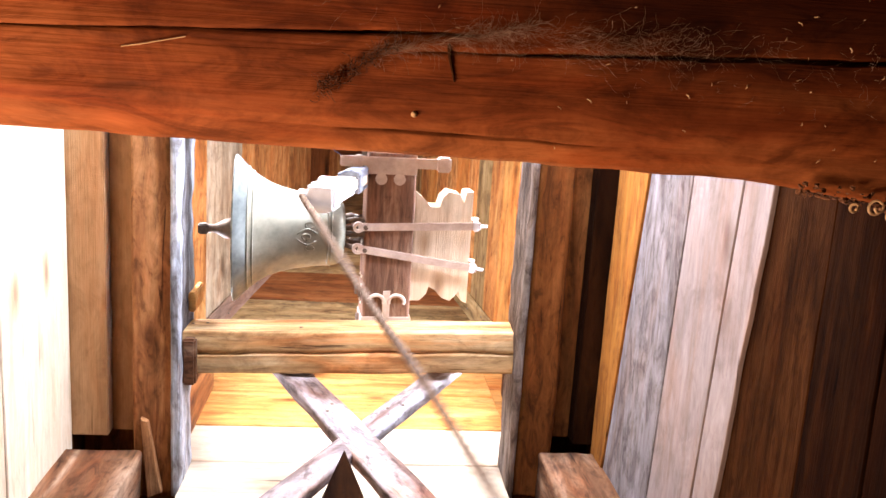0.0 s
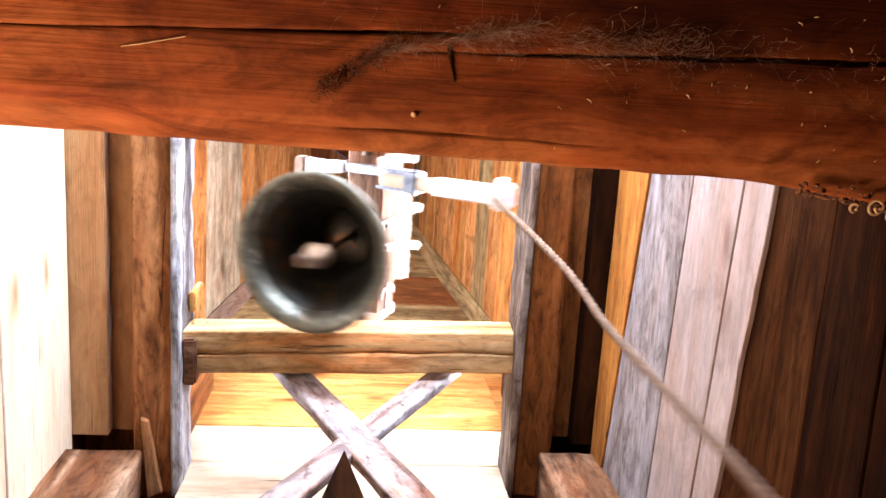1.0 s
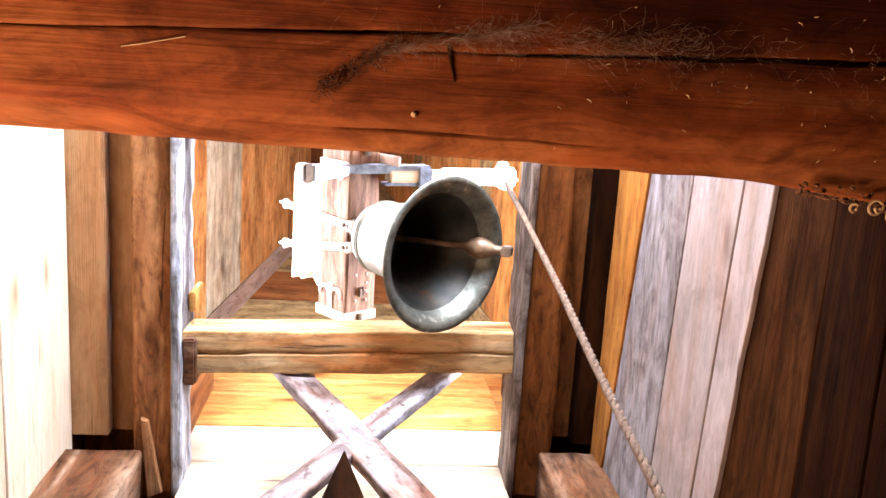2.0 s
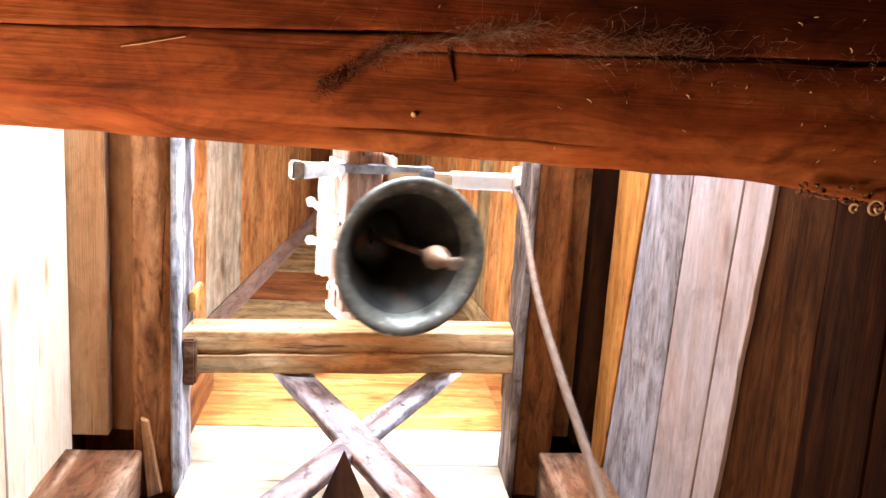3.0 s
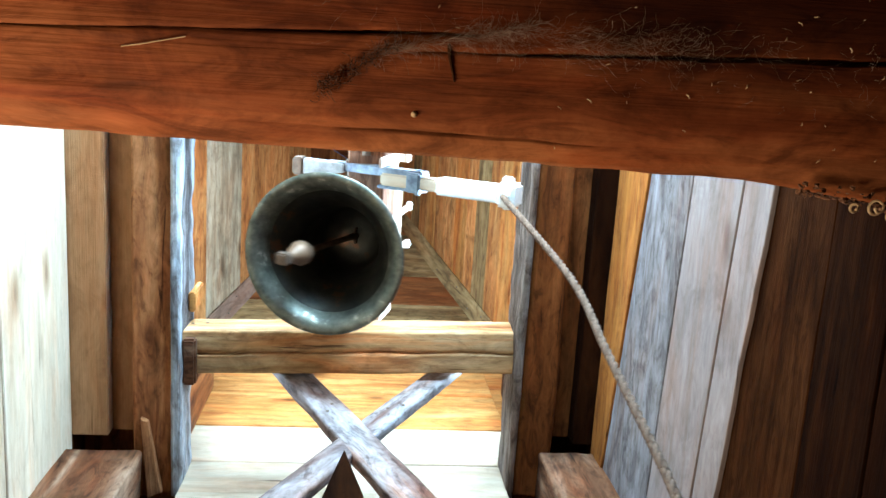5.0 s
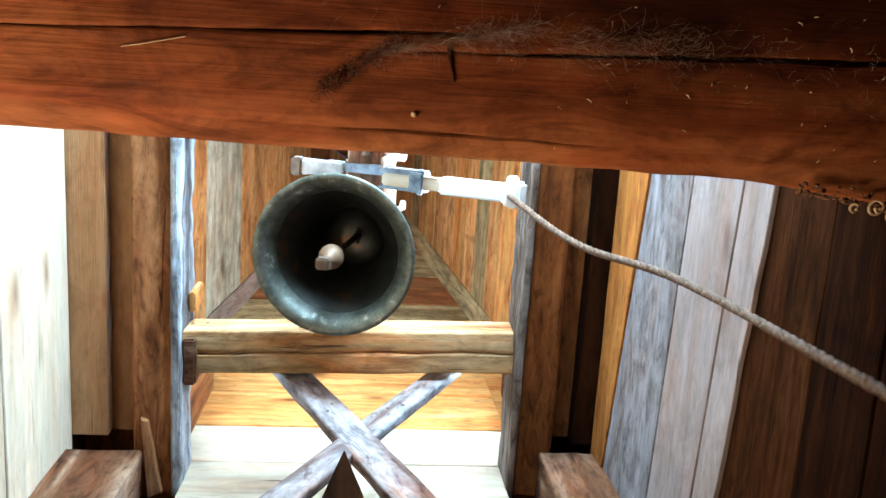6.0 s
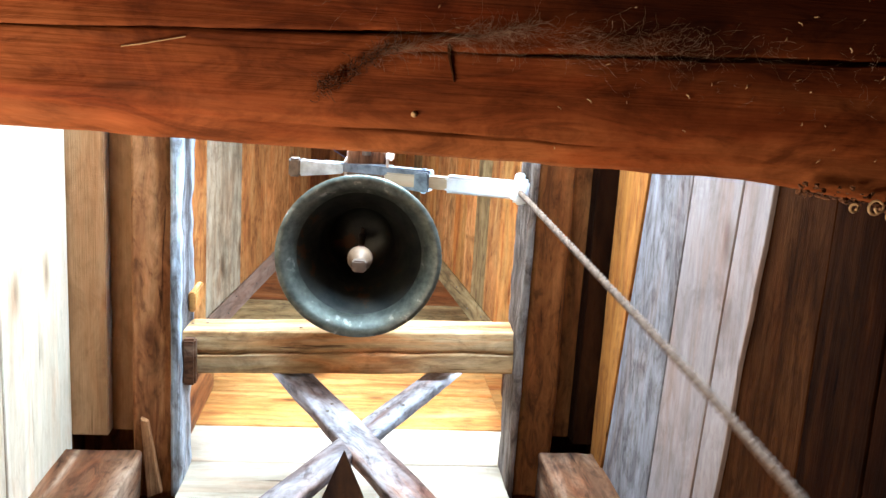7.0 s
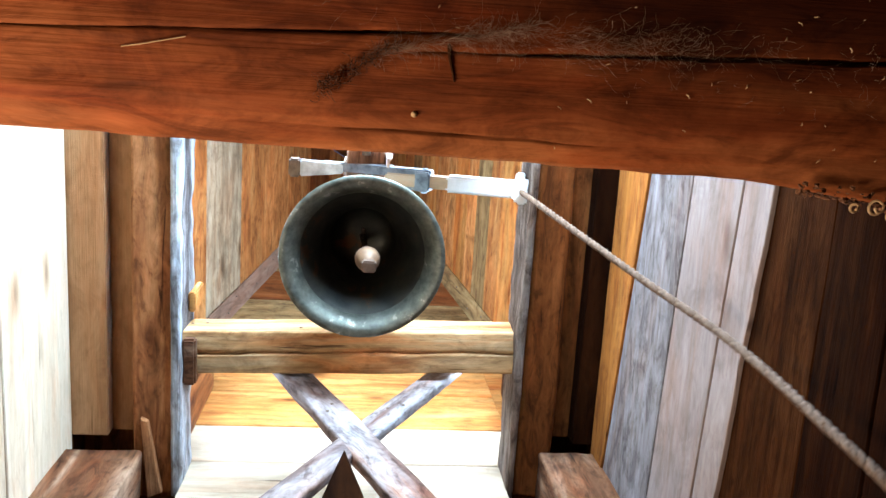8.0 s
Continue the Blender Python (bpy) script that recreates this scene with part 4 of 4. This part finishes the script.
def rope_bends():
    """Seconds, and three places through which the rope hangs at that time."""
    return [
        (0, (0.037, 0.651, 3.395), (0.170, 0.749, 3.057), (0.321, 0.876, 2.645)),
        (0.1, (-0.202, 0.576, 3.711), (-0.056, 0.712, 3.304), (0.136, 0.859, 2.827)),
        (0.2, (-0.289, 0.687, 3.304), (-0.177, 0.744, 3.100), (0.102, 0.848, 2.640)),
        (0.3, (-0.131, 0.399, 3.631), (-0.472, 0.532, 3.159), (-0.234, 0.842, 2.647)),
        (0.4, (0.237, 0.526, 3.746), (0.023, 0.705, 3.187), (0.106, 0.880, 2.701)),
        (0.5, (0.728, 0.624, 3.844), (0.752, 0.711, 3.358), (0.793, 0.810, 2.751)),
        (0.6, (0.669, 0.672, 3.783), (0.625, 0.772, 3.349), (0.589, 0.897, 2.777)),
        (0.7, (0.630, 0.706, 3.678), (0.584, 0.814, 3.183), (0.556, 0.911, 2.722)),
        (0.8, (0.661, 0.690, 3.698), (0.633, 0.809, 3.164), (0.613, 0.907, 2.716)),
        (0.9, (0.686, 0.675, 3.646), (0.687, 0.798, 3.101), (0.687, 0.889, 2.697)),
        (1, (0.658, 0.573, 3.568), (0.713, 0.666, 3.190), (0.841, 0.787, 2.570)),
        (1.1, (0.626, 0.520, 3.451), (0.751, 0.595, 3.134), (1.002, 0.709, 2.546)),
        (1.2, (0.489, 0.480, 3.478), (0.730, 0.457, 3.124), (1.006, 0.374, 2.475)),
        (1.3, (0.453, 0.335, 3.537), (0.715, 0.284, 3.165), (1.020, 0.232, 2.537)),
        (1.4, (0.453, 0.286, 3.563), (0.721, 0.255, 3.172), (1.020, 0.232, 2.537)),
        (1.5, (0.576, 0.442, 3.578), (0.675, 0.506, 3.254), (0.906, 0.602, 2.582)),
        (1.6, (0.622, 0.531, 3.762), (0.651, 0.623, 3.443), (0.746, 0.804, 2.736)),
        (1.7, (0.718, 0.625, 3.802), (0.734, 0.732, 3.287), (0.727, 0.868, 2.699)),
        (2.2, (0.647, 0.699, 3.589), (0.647, 0.813, 3.098), (0.675, 0.893, 2.691)),
        (2.5, (0.478, 0.405, 3.653), (0.733, 0.463, 3.145), (1.017, 0.525, 2.582)),
        (2.8, (-0.117, 0.528, 3.449), (0.092, 0.570, 3.163), (0.530, 0.556, 2.627)),
        (2.9, (0.755, 0.518, 3.985), (0.804, 0.599, 3.528), (0.781, 0.791, 2.832)),
        (3, (0.607, 0.687, 3.736), (0.587, 0.801, 3.251), (0.581, 0.904, 2.791)),
        (3.1, (0.662, 0.698, 3.656), (0.655, 0.800, 3.160), (0.644, 0.893, 2.717)),
        (3.2, (0.617, 0.696, 3.715), (0.584, 0.818, 3.190), (0.575, 0.917, 2.734)),
        (3.3, (0.653, 0.682, 3.664), (0.651, 0.799, 3.157), (0.648, 0.899, 2.728)),
        (3.4, (0.693, 0.586, 3.631), (0.758, 0.677, 3.187), (0.813, 0.825, 2.592)),
        (3.5, (0.660, 0.566, 3.503), (0.759, 0.670, 3.106), (0.913, 0.806, 2.535)),
        (3.6, (0.636, 0.522, 3.420), (0.782, 0.577, 3.115), (1.013, 0.532, 2.442)),
        (3.7, (0.540, 0.493, 3.556), (0.710, 0.510, 3.242), (1.009, 0.427, 2.464)),
        (3.8, (0.543, 0.370, 3.625), (0.710, 0.343, 3.322), (1.003, 0.299, 2.491)),
        (3.9, (0.600, 0.460, 3.684), (0.745, 0.477, 3.281), (0.972, 0.536, 2.609)),
        (4, (0.632, 0.558, 3.800), (0.635, 0.644, 3.519), (0.628, 0.883, 2.752)),
        (4.1, (0.613, 0.680, 3.654), (0.577, 0.816, 3.162), (0.564, 0.925, 2.748)),
        (4.2, (0.626, 0.670, 3.769), (0.589, 0.818, 3.176), (0.569, 0.922, 2.743)),
        (4.3, (0.630, 0.682, 3.738), (0.587, 0.813, 3.207), (0.575, 0.920, 2.739)),
        (4.4, (0.630, 0.668, 3.761), (0.588, 0.817, 3.175), (0.570, 0.923, 2.745)),
        (4.5, (0.653, 0.708, 3.491), (0.635, 0.826, 3.048), (0.634, 0.908, 2.719)),
        (4.6, (0.739, 0.555, 3.670), (0.727, 0.671, 3.293), (0.672, 0.837, 2.803)),
        (4.7, (0.724, 0.500, 3.676), (0.763, 0.589, 3.330), (0.760, 0.770, 2.784)),
        (5.2, (0.659, 0.682, 3.529), (0.655, 0.804, 3.075), (0.686, 0.890, 2.686)),
        (5.8, (0.718, 0.535, 3.852), (0.704, 0.646, 3.482), (0.846, 0.755, 2.719)),
        (5.9, (0.723, 0.556, 3.673), (0.801, 0.612, 3.280), (0.940, 0.694, 2.621)),
        (6, (0.735, 0.527, 3.749), (0.903, 0.520, 3.248), (1.014, 0.538, 2.441)),
        (6.1, (0.738, 0.516, 3.762), (0.853, 0.523, 3.393), (1.013, 0.522, 2.444)),
        (6.2, (0.766, 0.481, 3.735), (0.807, 0.574, 3.345), (0.798, 0.748, 2.800)),
        (6.3, (0.654, 0.635, 3.669), (0.680, 0.780, 3.093), (0.694, 0.877, 2.714)),
        (6.4, (0.653, 0.647, 3.678), (0.640, 0.795, 3.134), (0.630, 0.899, 2.755)),
        (6.5, (0.779, 0.656, 3.388), (0.815, 0.746, 2.940), (0.828, 0.832, 2.581)),
        (6.6, (0.746, 0.606, 3.685), (0.786, 0.708, 3.177), (0.811, 0.836, 2.613)),
        (6.8, (0.684, 0.671, 3.560), (0.693, 0.783, 3.105), (0.725, 0.875, 2.672)),
        (7, (0.789, 0.616, 3.437), (0.851, 0.697, 2.971), (0.903, 0.775, 2.548)),
        (7.2, (0.853, 0.526, 3.560), (0.991, 0.563, 3.028), (1.002, 0.591, 2.431)),
        (7.4, (0.841, 0.593, 3.497), (0.957, 0.669, 2.985), (1.014, 0.711, 2.473)),
        (7.5, (0.735, 0.577, 3.728), (0.786, 0.669, 3.277), (0.908, 0.782, 2.541)),
        (7.6, (0.755, 0.625, 3.502), (0.822, 0.725, 2.963), (0.868, 0.805, 2.552)),
        (7.8, (0.779, 0.585, 3.601), (0.850, 0.649, 3.150), (0.934, 0.748, 2.545)),
        (8, (0.884, 0.580, 3.523), (0.999, 0.644, 3.053), (1.012, 0.696, 2.408)),
    ]


def bell_pose(a):
    return pose(*PIVOT, 0, a, 0)


def between(rows, t):
    """The row of numbers at t, glided from its neighbours."""
    for r0, r1 in zip(rows, rows[1:]):
        if r0[0] <= t <= r1[0]:
            k = (t - r0[0]) / (r1[0] - r0[0])
            return r0, r1, k
    return rows[-1], rows[-1], 0.0


def rope_curve(t):
    """The rope's line at t, as many points at even steps from the lever's end."""
    r0, r1, k = between(swing(), t)
    eye = bell_pose(r0[1] + (r1[1] - r0[1]) * k) @ Vector((0.645, -0.25, -0.29))
    r0, r1, k = between(rope_bends(), t)
    b = [Vector(p).lerp(Vector(q), k) for p, q in zip(r0[1:], r1[1:])]
    c = [eye, *b]
    if eye.z > 4.5 and eye.x > 0.66:
        # the rope lies over the inner edge of the waney slab
        k = min(1.0, (eye.z - 4.5) / 0.12)
        over = [eye.lerp(b[0], (eye.z - z) / (eye.z - b[0].z)) for z in (eye.z - 0.06 * k - 0.01, 4.4)]
        for p in over:
            p.x += (min(p.x, 0.672) - p.x) * k
        c = [eye, *over, *b]
    c = [c[0] * 2 - c[1], *c, c[-1] * 2 - c[-2]]
    fine = []
    for i in range(1, len(c) - 2):
        for j in range(24):
            u = j / 24
            p0, p1, p2, p3 = c[i - 1:i + 3]
            fine.append(0.5 * (2 * p1 + (p2 - p0) * u + (2 * p0 - 5 * p1 + 4 * p2 - p3) * u * u + (3 * p1 - p0 - 3 * p2 + p3) * u ** 3))
    tail = (c[-2] - c[-3]).normalized()
    p = c[-2].copy()
    for j in range(80):
        tail = (tail + Vector((-0.05, 0, -0.12))).normalized()
        p = p + tail * 0.05
        p.z = max(p.z, 0.015)
        fine.append(p.copy())
    out, need = [fine[0]], SEG
    for a, b_ in zip(fine, fine[1:]):
        d = (b_ - a).length
        while d > 1e-9 and need <= d:
            a = a.lerp(b_, need / d)
            d = (b_ - a).length
            out.append(a)
            need = SEG
        need -= d
        if len(out) > COUNT:
            break
    return out


def motions():
    rows = swing()
    walk(bell, [(t, bell_pose(a)) for t, a, _ in rows])
    walk(clapper, [(t, pose(0, 0, -0.11, 0, c, 0)) for t, _, c in rows])
    times = [i / 10 for i in range(81)]
    lines = [rope_curve(t) for t in times]
    for i, piece in enumerate(pieces):
        keyed, turn = [], None
        for t, line in zip(times, lines):
            d = (line[i + 1] - line[i]).normalized()
            if turn is None:
                turn = Vector((0, 0, 1)).rotation_difference(d)
            else:
                turn = (turn @ Vector((0, 0, 1))).rotation_difference(d) @ turn
            keyed.append((t, Matrix.LocRotScale(line[i], turn, None)))
        walk(piece, keyed)


motions()
